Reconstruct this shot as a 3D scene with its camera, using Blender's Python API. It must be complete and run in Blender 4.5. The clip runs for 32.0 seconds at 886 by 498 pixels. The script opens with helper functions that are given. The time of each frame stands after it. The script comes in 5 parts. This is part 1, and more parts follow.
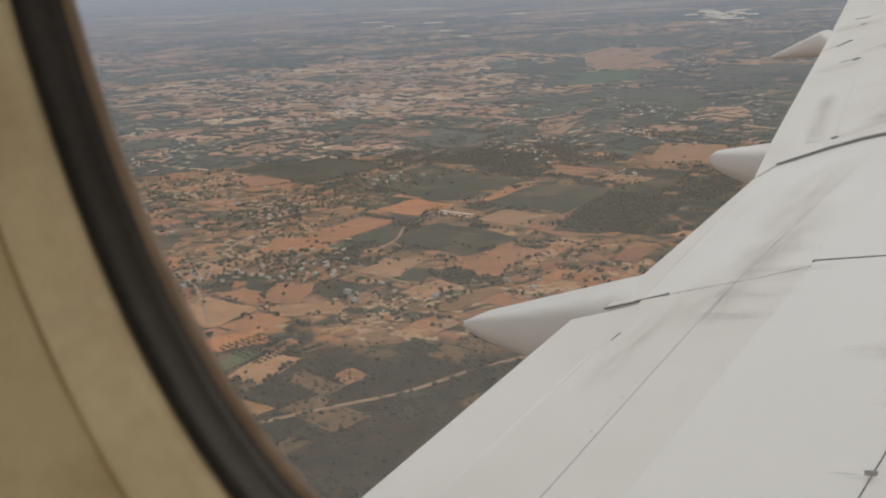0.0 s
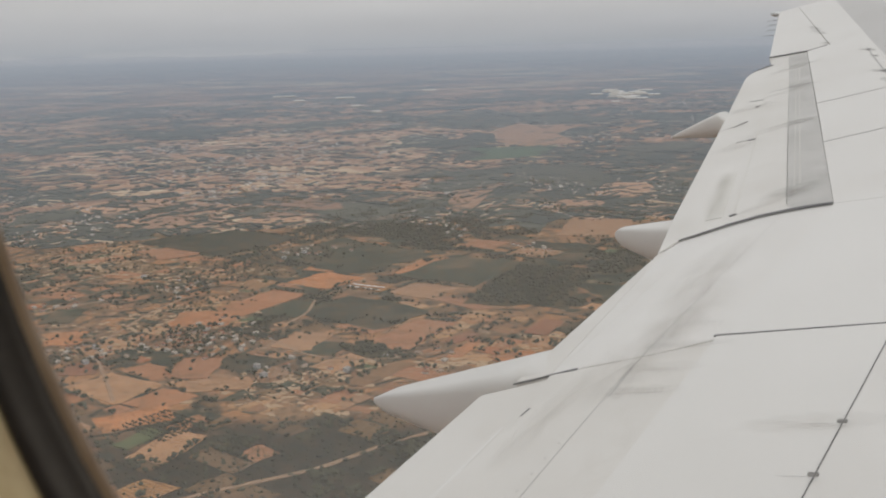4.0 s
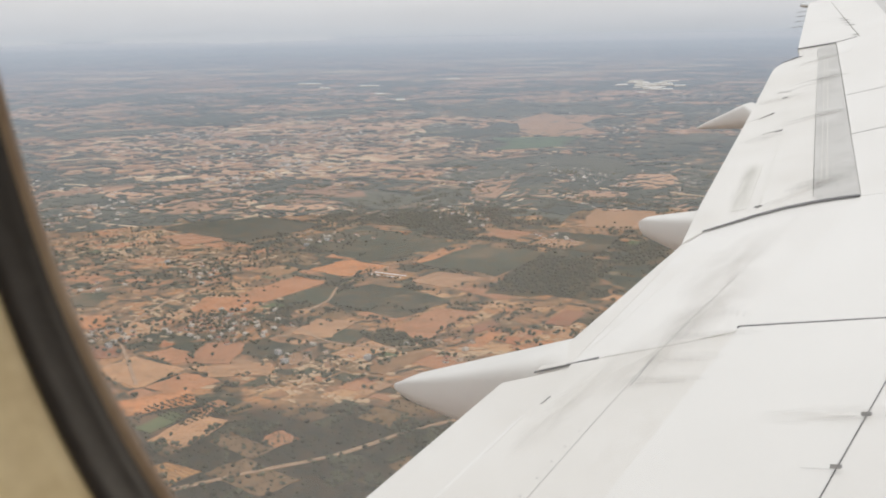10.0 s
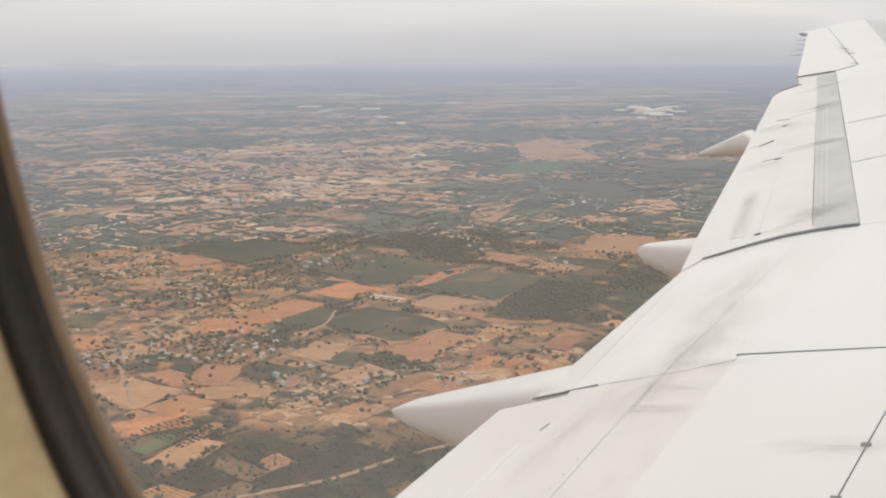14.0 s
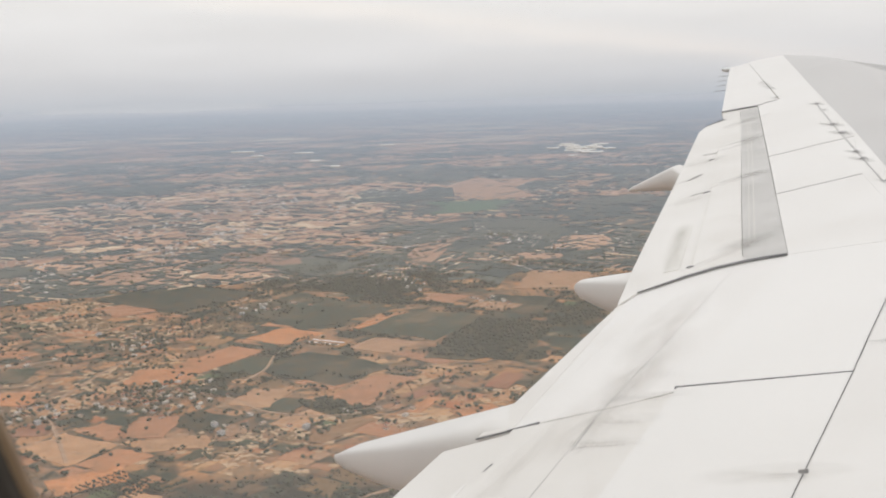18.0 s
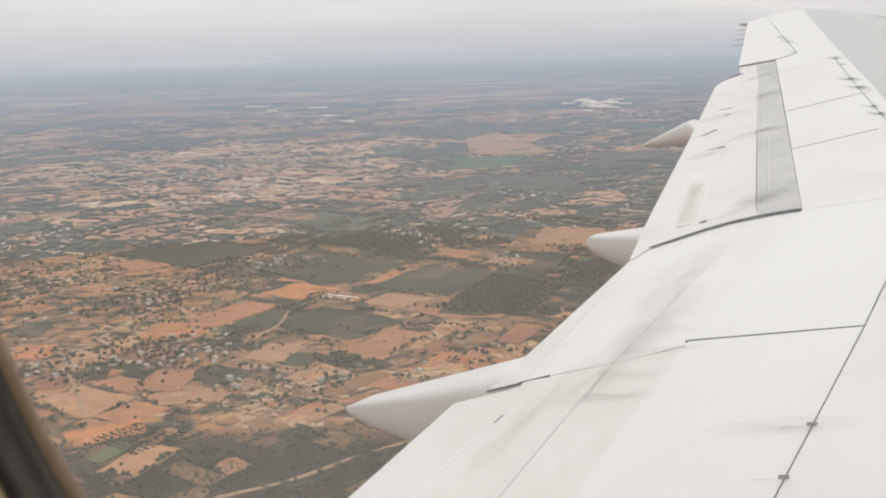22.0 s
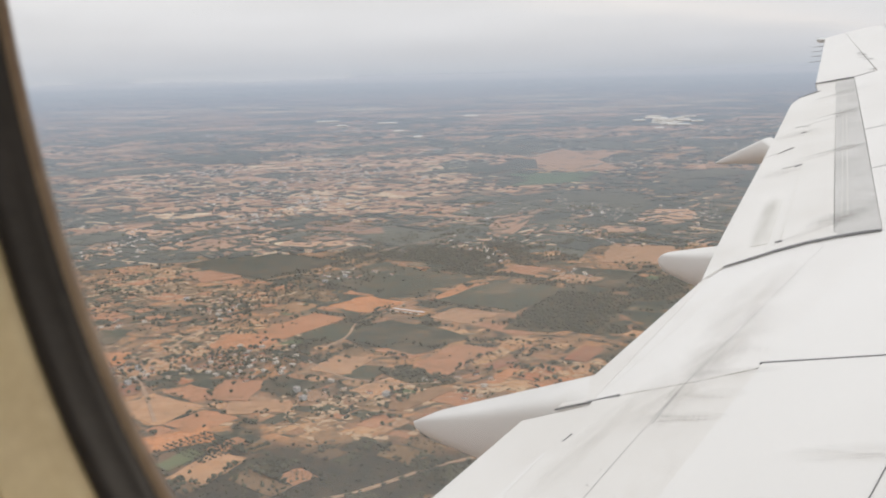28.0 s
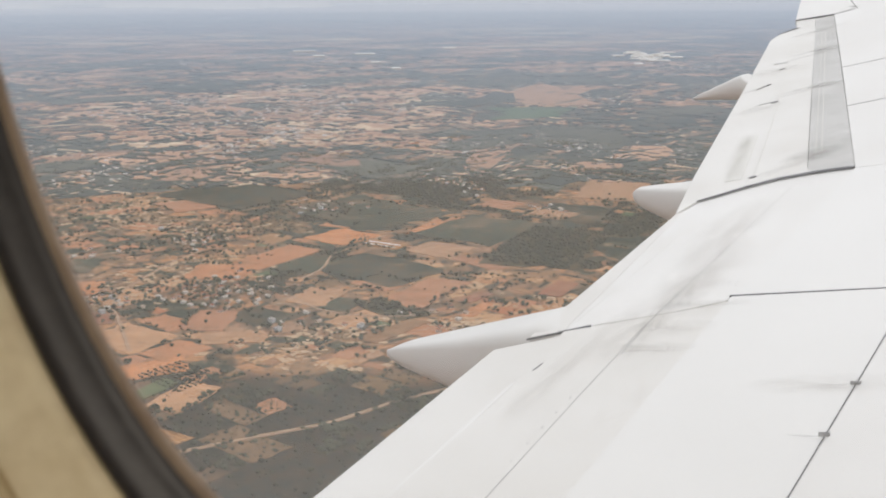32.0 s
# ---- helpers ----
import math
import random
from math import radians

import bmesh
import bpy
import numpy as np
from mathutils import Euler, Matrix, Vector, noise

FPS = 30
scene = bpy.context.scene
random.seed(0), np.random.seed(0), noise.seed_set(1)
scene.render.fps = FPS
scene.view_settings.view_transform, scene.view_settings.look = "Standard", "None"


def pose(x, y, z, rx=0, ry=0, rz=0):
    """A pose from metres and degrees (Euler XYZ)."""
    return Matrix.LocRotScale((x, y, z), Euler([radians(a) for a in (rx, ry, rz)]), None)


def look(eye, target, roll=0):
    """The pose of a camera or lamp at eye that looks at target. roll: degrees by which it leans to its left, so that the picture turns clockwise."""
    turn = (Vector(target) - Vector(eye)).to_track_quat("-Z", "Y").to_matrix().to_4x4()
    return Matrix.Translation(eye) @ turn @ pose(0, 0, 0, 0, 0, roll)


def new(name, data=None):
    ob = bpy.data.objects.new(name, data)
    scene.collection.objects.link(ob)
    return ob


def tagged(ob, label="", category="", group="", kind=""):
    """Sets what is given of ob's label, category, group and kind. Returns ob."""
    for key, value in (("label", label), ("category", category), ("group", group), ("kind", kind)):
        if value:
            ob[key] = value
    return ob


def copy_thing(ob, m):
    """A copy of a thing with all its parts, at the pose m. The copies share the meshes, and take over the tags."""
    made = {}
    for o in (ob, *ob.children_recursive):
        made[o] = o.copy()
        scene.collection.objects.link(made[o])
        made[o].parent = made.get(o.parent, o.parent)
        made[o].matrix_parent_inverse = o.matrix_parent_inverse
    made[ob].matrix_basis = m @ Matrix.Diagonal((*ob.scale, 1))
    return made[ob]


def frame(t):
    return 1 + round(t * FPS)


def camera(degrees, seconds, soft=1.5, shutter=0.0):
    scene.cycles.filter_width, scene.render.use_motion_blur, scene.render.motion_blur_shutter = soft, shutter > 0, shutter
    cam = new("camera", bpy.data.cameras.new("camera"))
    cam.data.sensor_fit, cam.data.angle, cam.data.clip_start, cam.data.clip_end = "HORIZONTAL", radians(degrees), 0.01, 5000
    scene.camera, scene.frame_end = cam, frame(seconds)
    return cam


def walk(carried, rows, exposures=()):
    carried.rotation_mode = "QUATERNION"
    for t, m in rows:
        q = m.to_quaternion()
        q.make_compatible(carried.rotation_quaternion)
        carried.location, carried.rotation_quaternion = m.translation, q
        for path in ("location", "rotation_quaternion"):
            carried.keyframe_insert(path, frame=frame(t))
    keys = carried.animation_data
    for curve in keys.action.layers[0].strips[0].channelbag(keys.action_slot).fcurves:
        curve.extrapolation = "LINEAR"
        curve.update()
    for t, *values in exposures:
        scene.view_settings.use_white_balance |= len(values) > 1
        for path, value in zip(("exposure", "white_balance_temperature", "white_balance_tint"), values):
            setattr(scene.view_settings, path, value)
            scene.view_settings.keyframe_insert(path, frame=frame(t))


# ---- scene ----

# ---- camera and its walk ----
cam = camera(47.1, 32.0, 1.9)
# seconds, eye, yaw, pitch, roll
PATH = [
    (0, -0.0034, 0.0016, -0.0026, 5.91, -15.43, -2.74),
    (0.5, -0.0018, 0.0010, -0.0012, 5.15, -15.27, -2.71),
    (1, -0.0005, 0.0001, -0.0034, 4.29, -14.90, -2.39),
    (1.5, 0.0006, -0.0001, -0.0005, 3.78, -14.86, -2.31),
    (2, 0.0021, -0.0013, 0.0023, 3.22, -15.14, -2.08),
    (2.5, 0.0025, -0.0012, 0.0066, 1.64, -15.03, -1.98),
    (3, 0.0038, -0.0022, 0.0101, 1.54, -13.62, -1.69),
    (3.5, 0.0030, -0.0019, 0.0093, 0.41, -12.37, -1.61),
    (5.5, 0.0018, -0.0009, 0.0063, 1.92, -10.42, -1.24),
    (6, 0.0015, -0.0009, 0.0063, 1.61, -10.71, -1.25),
    (6.5, 0.0014, -0.0004, 0.0041, 1.80, -10.44, -1.20),
    (7, 0.0009, 0.0001, 0.0009, 2.33, -9.63, -0.72),
    (7.5, 0.0007, 0.0002, -0.0035, 2.60, -9.61, -0.58),
    (8, 0.0017, -0.0007, -0.0014, 2.42, -9.97, -0.38),
    (8.5, 0.0020, -0.0009, 0.0013, 2.30, -10.24, -0.44),
    (9, 0.0021, -0.0016, 0.0013, 1.64, -11.50, -0.25),
    (9.5, 0.0011, -0.0004, 0.0007, 0.66, -11.74, -1.24),
    (10, 0.0003, 0.0002, -0.0011, 1.92, -12.08, -1.00),
    (10.5, -0.0009, 0.0010, -0.0016, 3.28, -11.72, -1.23),
    (11, -0.0023, 0.0020, -0.0045, 4.59, -11.48, -1.12),
    (11.5, -0.0016, 0.0017, 0.0000, 4.01, -10.69, -1.40),
    (12, -0.0020, 0.0017, 0.0010, 3.14, -10.43, -1.12),
    (12.5, -0.0023, 0.0018, 0.0022, 3.32, -9.99, -1.03),
    (13, -0.0020, 0.0016, 0.0034, 2.56, -10.30, -0.98),
    (13.5, -0.0013, 0.0015, 0.0053, 2.33, -10.39, -0.73),
    (14, -0.0009, 0.0011, 0.0056, 1.86, -10.76, -0.49),
    (14.5, -0.0006, 0.0010, 0.0061, 1.54, -11.33, -0.50),
    (16.5, 0.0011, 0.0003, 0.0103, 0.73, -12.41, -0.43),
    (17, 0.0021, 0.0004, 0.0148, -2.92, -10.68, -1.77),
    (17.5, 0.0001, 0.0006, 0.0108, -0.86, -8.03, -2.15),
    (18, -0.0004, 0.0007, 0.0096, -1.77, -8.53, -1.68),
    (18.5, -0.0006, 0.0005, 0.0095, -0.98, -7.18, -2.24),
    (19, -0.0008, 0.0004, 0.0067, 0.14, -6.25, -1.81),
    (19.5, -0.0014, 0.0005, 0.0033, 0.57, -6.71, -2.24),
    (20, -0.0019, 0.0010, 0.0024, 0.15, -6.44, -2.25),
    (20.5, -0.0001, -0.0002, 0.0030, 0.14, -6.34, -2.15),
    (21, 0.0016, -0.0013, 0.0040, -0.09, -7.66, -1.71),
    (21.5, 0.0035, -0.0026, 0.0035, -0.64, -9.90, -1.20),
    (22, 0.0058, -0.0044, 0.0022, -0.90, -11.00, -1.61),
    (22.5, 0.0050, -0.0037, 0.0033, -0.70, -11.55, -1.28),
    (23, 0.0043, -0.0030, 0.0044, -0.61, -11.30, -1.31),
    (23.5, 0.0029, -0.0022, 0.0039, -0.81, -11.44, -1.30),
    (24, 0.0017, -0.0010, 0.0062, -0.26, -10.37, -1.48),
    (24.5, 0.0014, -0.0014, 0.0011, 1.61, -6.42, -2.18),
    (26.5, -0.0019, 0.0005, -0.0050, 2.68, -7.89, -1.58),
    (27, -0.0027, 0.0011, -0.0053, 3.04, -9.12, -1.66),
    (27.5, -0.0032, 0.0012, -0.0016, 3.52, -9.20, -1.12),
    (28, -0.0033, 0.0017, 0.0014, 2.92, -10.03, -1.44),
    (28.5, -0.0018, 0.0004, -0.0011, 3.39, -11.03, -0.60),
    (29, 0.0001, -0.0008, -0.0027, 2.84, -12.68, -0.73),
    (29.5, 0.0013, -0.0012, -0.0015, 0.56, -13.37, -0.73),
    (30, 0.0011, -0.0007, -0.0030, -0.42, -13.40, -0.40),
    (30.5, 0.0013, -0.0006, -0.0052, -0.67, -13.27, -0.17),
    (31, 0.0022, -0.0007, -0.0081, -0.18, -12.36, -0.35),
    (31.5, 0.0010, -0.0001, -0.0088, 2.06, -13.33, -0.63),
    (32, 0.0019, -0.0003, -0.0110, 1.60, -13.79, -0.33),
]


def aim(x, y, z, yaw, pitch, roll):
    """The camera's pose from its place, its turn to the left, its tilt up and its lean."""
    return pose(x, y, z, 0, 0, yaw) @ pose(0, 0, 0, 90 + pitch) @ pose(0, 0, 0, 0, 0, roll)


# seconds, stops, kelvin, tint
EXPOSURES = [(0.0, -0.76, 6480, 10), (3.0, -0.68, 6420, 10), (6.0, -0.60, 6400, 10), (8.0, -0.34, 6380, 10), (10.0, -0.17, 6380, 10), (11.5, -0.18, 6600, 12), (14.0, -0.17, 6600, 12),
             (17.0, -0.15, 6450, 11), (19.5, -0.25, 6430, 11), (22.0, -0.17, 6420, 11), (24.0, -0.12, 6360, 11), (26.5, -0.20, 6320, 11), (29.0, -0.16, 6330, 11), (30.5, -0.12, 6210, 11), (32.0, -0.13, 6220, 11)]
cam.data.dof.use_dof, cam.data.dof.focus_distance, cam.data.dof.aperture_fstop = True, 25.0, 18.0
walk(cam, [(t, aim(*row)) for t, *row in PATH], EXPOSURES)

# ---- sky, sun ----
world = bpy.data.worlds.new("overcast_sky")
scene.world = world
world.use_nodes = True
wt = world.node_tree
wt.nodes.clear()


def add(tree, kind, **values):
    node = tree.nodes.new(kind)
    for key, value in values.items():
        if key in node.inputs:
            node.inputs[key].default_value = value
    return node


w_out = wt.nodes.new("ShaderNodeOutputWorld")
w_back = add(wt, "ShaderNodeBackground", Strength=1.0)
sky = wt.nodes.new("ShaderNodeTexSky")
sky.sky_type = "NISHITA"
sky.sun_disc = False
sky.sun_elevation, sky.sun_rotation = radians(48), radians(60)
sky.air_density, sky.dust_density = 1.6, 4.0
w_gain = add(wt, "ShaderNodeVectorMath")
w_gain.operation = "SCALE"
w_gain.inputs["Scale"].default_value = 0.07
w_co = wt.nodes.new("ShaderNodeTexCoord")
w_sep = wt.nodes.new("ShaderNodeSeparateXYZ")
w_ramp = wt.nodes.new("ShaderNodeValToRGB")
w_ramp.color_ramp.elements[0].position, w_ramp.color_ramp.elements[0].color = 0.0, (0.68, 0.72, 0.775, 1)
w_ramp.color_ramp.elements[1].position, w_ramp.color_ramp.elements[1].color = 0.6, (1.20, 1.19, 1.17, 1)
for place, colour in ((0.012, (0.78, 0.80, 0.835, 1)), (0.035, (0.93, 0.93, 0.935, 1)), (0.09, (1.10, 1.085, 1.065, 1)), (0.24, (1.16, 1.14, 1.115, 1))):
    w_ramp.color_ramp.elements.new(place).color = colour
w_map = wt.nodes.new("ShaderNodeMapping")
w_map.inputs["Scale"].default_value = (2.2, 2.2, 17.0)
w_map.inputs["Rotation"].default_value = (0.0, 0.12, 0.0)
w_noise = add(wt, "ShaderNodeTexNoise", Scale=1.7, Detail=5.0, Roughness=0.55)
w_cloud = wt.nodes.new("ShaderNodeMapRange")
for key, value in (("From Min", 0.34), ("From Max", 0.68), ("To Min", 0.95), ("To Max", 1.05)):
    w_cloud.inputs[key].default_value = value
w_mul = wt.nodes.new("ShaderNodeVectorMath")
w_mul.operation = "SCALE"
w_mix = wt.nodes.new("ShaderNodeMix")
w_mix.data_type = "RGBA"
w_mix.inputs["Factor"].default_value = 0.88
wt.links.new(w_co.outputs["Generated"], w_sep.inputs[0])
wt.links.new(w_sep.outputs["Z"], w_ramp.inputs["Fac"])
wt.links.new(w_co.outputs["Generated"], w_map.inputs["Vector"])
wt.links.new(w_map.outputs[0], w_noise.inputs["Vector"])
wt.links.new(w_noise.outputs["Fac"], w_cloud.inputs["Value"])
wt.links.new(w_ramp.outputs["Color"], w_mul.inputs[0])
wt.links.new(w_cloud.outputs[0], w_mul.inputs["Scale"])
wt.links.new(sky.outputs[0], w_gain.inputs[0])
wt.links.new(w_gain.outputs[0], w_mix.inputs["A"])
# one long warm streak of thinner cloud low over the plain
w_dot = wt.nodes.new("ShaderNodeVectorMath")
w_dot.operation = "DOT_PRODUCT"
w_dot.inputs[1].default_value = (0.13, 0.0, 0.99)
w_wave = wt.nodes.new("ShaderNodeMath")
w_wave.operation = "MULTIPLY_ADD"
w_wave.inputs[1].default_value = 0.05
w_band = wt.nodes.new("ShaderNodeValToRGB")
w_band.color_ramp.elements[0].position, w_band.color_ramp.elements[0].color = 0.082, (0, 0, 0, 1)
w_band.color_ramp.elements[1].position, w_band.color_ramp.elements[1].color = 0.118, (0, 0, 0, 1)
w_band.color_ramp.elements.new(0.102).color = (0.11, 0.075, 0.04, 1)
w_add = wt.nodes.new("ShaderNodeVectorMath")
w_add.operation = "ADD"
wt.links.new(w_co.outputs["Generated"], w_dot.inputs[0])
wt.links.new(w_noise.outputs["Fac"], w_wave.inputs[0])
wt.links.new(w_dot.outputs["Value"], w_wave.inputs[2])
wt.links.new(w_wave.outputs[0], w_band.inputs["Fac"])
wt.links.new(w_mul.outputs[0], w_add.inputs[0])
wt.links.new(w_band.outputs["Color"], w_add.inputs[1])
wt.links.new(w_add.outputs[0], w_mix.inputs["B"])
wt.links.new(w_mix.outputs["Result"], w_back.inputs["Color"])
wt.links.new(w_back.outputs[0], w_out.inputs[0])

sun = new("sun", bpy.data.lights.new("sun", "SUN"))
sun.data.energy, sun.data.angle, sun.data.color = 1.0, radians(12), (1.0, 0.965, 0.92)
sun.matrix_world = look((0, 0, 0), (-0.55, 0.30, -0.80))

# ---- materials ----


def paint(name, a, b, rough=0.5, scale=3.0, fine=40.0, bump=0.05, metal=0.0, spread=0.5, stretch=(1, 1, 1), grime=None, spec=0.5, rare=0.56):
    """A surface of two near colours mixed by noise at two sizes, with fine relief; grime: a third colour in rare streaks."""
    m = bpy.data.materials.new(name)
    m.use_nodes = True
    tree = m.node_tree
    shader = tree.nodes["Principled BSDF"]
    shader.inputs["Roughness"].default_value, shader.inputs["Metallic"].default_value = rough, metal
    shader.inputs["Specular IOR Level"].default_value = spec
    co = tree.nodes.new("ShaderNodeTexCoord")
    mapping = tree.nodes.new("ShaderNodeMapping")
    mapping.inputs["Scale"].default_value = stretch
    large = add(tree, "ShaderNodeTexNoise", Scale=scale, Detail=6.0, Roughness=0.6)
    small = add(tree, "ShaderNodeTexNoise", Scale=fine, Detail=3.0, Roughness=0.6)
    both = tree.nodes.new("ShaderNodeMath")
    both.operation = "MULTIPLY_ADD"
    both.inputs[1].default_value = 0.35
    ramp = tree.nodes.new("ShaderNodeMapRange")
    ramp.inputs["From Min"].default_value, ramp.inputs["From Max"].default_value = 0.67 - 0.3 * spread, 0.67 + 0.3 * spread
    mix = tree.nodes.new("ShaderNodeMix")
    mix.data_type = "RGBA"
    mix.inputs["A"].default_value, mix.inputs["B"].default_value = (*a, 1), (*b, 1)
    tree.links.new(co.outputs["Object"], mapping.inputs["Vector"])
    for n in (large, small):
        tree.links.new(mapping.outputs[0], n.inputs["Vector"])
    tree.links.new(small.outputs["Fac"], both.inputs[0])
    tree.links.new(large.outputs["Fac"], both.inputs[2])
    tree.links.new(both.outputs[0], ramp.inputs["Value"])
    tree.links.new(ramp.outputs[0], mix.inputs["Factor"])
    colour = mix.outputs["Result"]
    if grime:
        streak = add(tree, "ShaderNodeTexNoise", Scale=scale * 2.3, Detail=8.0, Roughness=0.7)
        cut = tree.nodes.new("ShaderNodeMapRange")
        cut.inputs["From Min"].default_value, cut.inputs["From Max"].default_value = rare, rare + 0.26
        cut.inputs["To Max"].default_value = 0.55
        tree.links.new(mapping.outputs[0], streak.inputs["Vector"])
        tree.links.new(streak.outputs["Fac"], cut.inputs["Value"])
        over = tree.nodes.new("ShaderNodeMix")
        over.data_type = "RGBA"
        over.inputs["B"].default_value = (*grime, 1)
        tree.links.new(cut.outputs[0], over.inputs["Factor"])
        tree.links.new(colour, over.inputs["A"])
        colour = over.outputs["Result"]
    tree.links.new(colour, shader.inputs["Base Color"])
    if bump:
        relief = add(tree, "ShaderNodeBump", Strength=bump, Distance=0.02)
        tree.links.new(small.outputs["Fac"], relief.inputs["Height"])
        tree.links.new(relief.outputs[0], shader.inputs["Normal"])
    return m


# the wing's chord runs about 33 degrees off the x axis: its dirt is drawn out along the chord
SKIN = paint("white_wing_paint", (0.74, 0.722, 0.695), (0.80, 0.787, 0.765), 0.38, 1.3, 60, 0.01, grime=(0.60, 0.57, 0.52))
SPOILER = paint("clean_white_paint", (0.765, 0.753, 0.73), (0.805, 0.793, 0.772), 0.35, 0.9, 60, 0.01)
FLAP = paint("flap_paint", (0.69, 0.668, 0.63), (0.77, 0.752, 0.722), 0.42, 1.6, 50, 0.015, grime=(0.50, 0.46, 0.41))
SOOT = paint("sooty_grey_paint", (0.44, 0.43, 0.41), (0.60, 0.59, 0.57), 0.5, 2.4, 45, 0.02, grime=(0.22, 0.21, 0.20))
STRIP = paint("stained_strip", (0.63, 0.61, 0.57), (0.72, 0.71, 0.67), 0.5, 3.0, 45, 0.02, grime=(0.36, 0.33, 0.30))
SLAT = paint("bare_grey_metal", (0.50, 0.49, 0.48), (0.56, 0.55, 0.54), 0.4, 1.0, 40, 0.01, metal=0.2)
GAP = paint("dark_gap", (0.07, 0.07, 0.075), (0.13, 0.13, 0.135), 0.7, 6, 60, 0.0)
SEAM = paint("grey_seam", (0.34, 0.335, 0.33), (0.48, 0.47, 0.46), 0.6, 6, 60, 0.0)
RIVET = paint("rivet_metal", (0.28, 0.275, 0.27), (0.42, 0.41, 0.40), 0.5, 30, 80, 0.0)
FAIRING = paint("fairing_paint", (0.71, 0.695, 0.67), (0.77, 0.755, 0.73), 0.45, 2.0, 40, 0.01, grime=(0.5, 0.47, 0.43))
CREAM = paint("cream_plastic", (0.58, 0.495, 0.315), (0.66, 0.575, 0.395), 0.55, 9, 180, 0.03, grime=(0.34, 0.25, 0.135), rare=0.49)
RUBBER = paint("black_rubber", (0.013, 0.012, 0.0145), (0.026, 0.024, 0.028), 0.45, 14, 220, 0.05)
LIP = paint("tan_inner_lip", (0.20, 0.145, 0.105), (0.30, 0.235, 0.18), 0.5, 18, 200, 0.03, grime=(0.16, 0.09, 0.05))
CREASE = paint("brown_seam_line", (0.26, 0.18, 0.09), (0.46, 0.36, 0.21), 0.8, 26, 200, 0.0, spread=0.8)
CABIN = paint("cabin_lining", (0.52, 0.47, 0.38), (0.58, 0.53, 0.44), 0.7, 4, 120, 0.03)
CARPET = paint("dark_carpet", (0.05, 0.055, 0.07), (0.08, 0.085, 0.10), 0.95, 20, 300, 0.2)
LAMP = paint("lamp_glass", (0.6, 0.62, 0.62), (0.75, 0.76, 0.76), 0.15, 20, 80, 0.0)


def pane_film():
    """Clear acrylic with fine scratches and a thin even dusty film, whose pale veil stands in for haze over the near
    land.
    """
    m = bpy.data.materials.new("scratched_acrylic")
    m.use_nodes = True
    tree = m.node_tree
    tree.nodes.clear()
    out = tree.nodes.new("ShaderNodeOutputMaterial")
    clear = add(tree, "ShaderNodeBsdfTransparent", Color=(0.985, 0.985, 0.98, 1))
    dust_veil = add(tree, "ShaderNodeBsdfTranslucent", Color=(0.85, 0.845, 0.84, 1))
    noise_tex = add(tree, "ShaderNodeTexNoise", Scale=9.0, Detail=5.0)
    co = tree.nodes.new("ShaderNodeTexCoord")
    amount = tree.nodes.new("ShaderNodeMapRange")
    amount.inputs["From Min"].default_value, amount.inputs["From Max"].default_value = 0.3, 0.7
    # strength of the veil, set to lift the dark tones as haze would
    amount.inputs["To Min"].default_value, amount.inputs["To Max"].default_value = 0.125, 0.18
    mix = tree.nodes.new("ShaderNodeMixShader")
    tree.links.new(co.outputs["Object"], noise_tex.inputs["Vector"])
    tree.links.new(noise_tex.outputs["Fac"], amount.inputs["Value"])
    tree.links.new(amount.outputs[0], mix.inputs[0])
    tree.links.new(clear.outputs[0], mix.inputs[1])
    tree.links.new(dust_veil.outputs[0], mix.inputs[2])
    tree.links.new(mix.outputs[0], out.inputs[0])
    return m


PANE = pane_film()

# ---- helpers of this scene ----


def part(name, bm, material, parent=None, label=""):
    """Link a bmesh as one mesh object, under its thing."""
    data = bpy.data.meshes.new(name)
    bm.to_mesh(data)
    bm.free()
    data.materials.append(material)
    ob = new(name, data)
    ob.parent = parent
    if label:
        ob["label"] = label
    return ob


def thing(name, place=(0, 0, 0), **tags):
    ob = new(name)
    ob.location = place
    return tagged(ob, **tags)


# ---- the wing ----
# The upper surface lies in one sloping plane: it climbs ahead and outwards.
SPAN = Vector((0.326, 0.945, 0)).normalized()
CHORD = Vector((0.83, -0.56, 0)).normalized()


def on_wing(x, y, up=0.0):
    return Vector((x, y, -1.15 + 0.25 * x + 0.012 * y + up))


def slab(bm, corners, top=0.0, thick=0.04, soft=0.003):
    """A plate with a worn edge: corners in plan, anticlockwise or not."""
    area = sum(a[0] * b[1] - b[0] * a[1] for a, b in zip(corners, corners[1:] + corners[:1]))
    if area < 0:
        corners = corners[::-1]
    mid = Vector((sum(c[0] for c in corners) / len(corners), sum(c[1] for c in corners) / len(corners), 0))
    rows = []
    for inset, up in ((soft, top), (0.0, top - soft * 0.6), (0.0, top - thick)):
        ring = []
        for c in corners:
            away = mid - Vector((c[0], c[1], 0))
            away = away.normalized() * inset if away.length > 0 else away
            ring.append(bm.verts.new(on_wing(c[0] + away.x, c[1] + away.y, up)))
        rows.append(ring)
    bm.faces.new(rows[0])
    bm.faces.new(rows[2][::-1])
    for lower, upper in ((rows[1], rows[0]), (rows[2], rows[1])):
        for k in range(len(corners)):
            n = (k + 1) % len(corners)
            bm.faces.new((lower[k], lower[n], upper[n], upper[k]))


def plate(name, corners, material, parent, top=0.0, thick=0.04, label=""):
    bm = bmesh.new()
    slab(bm, corners, top, thick)
    return part(name, bm, material, parent, label)


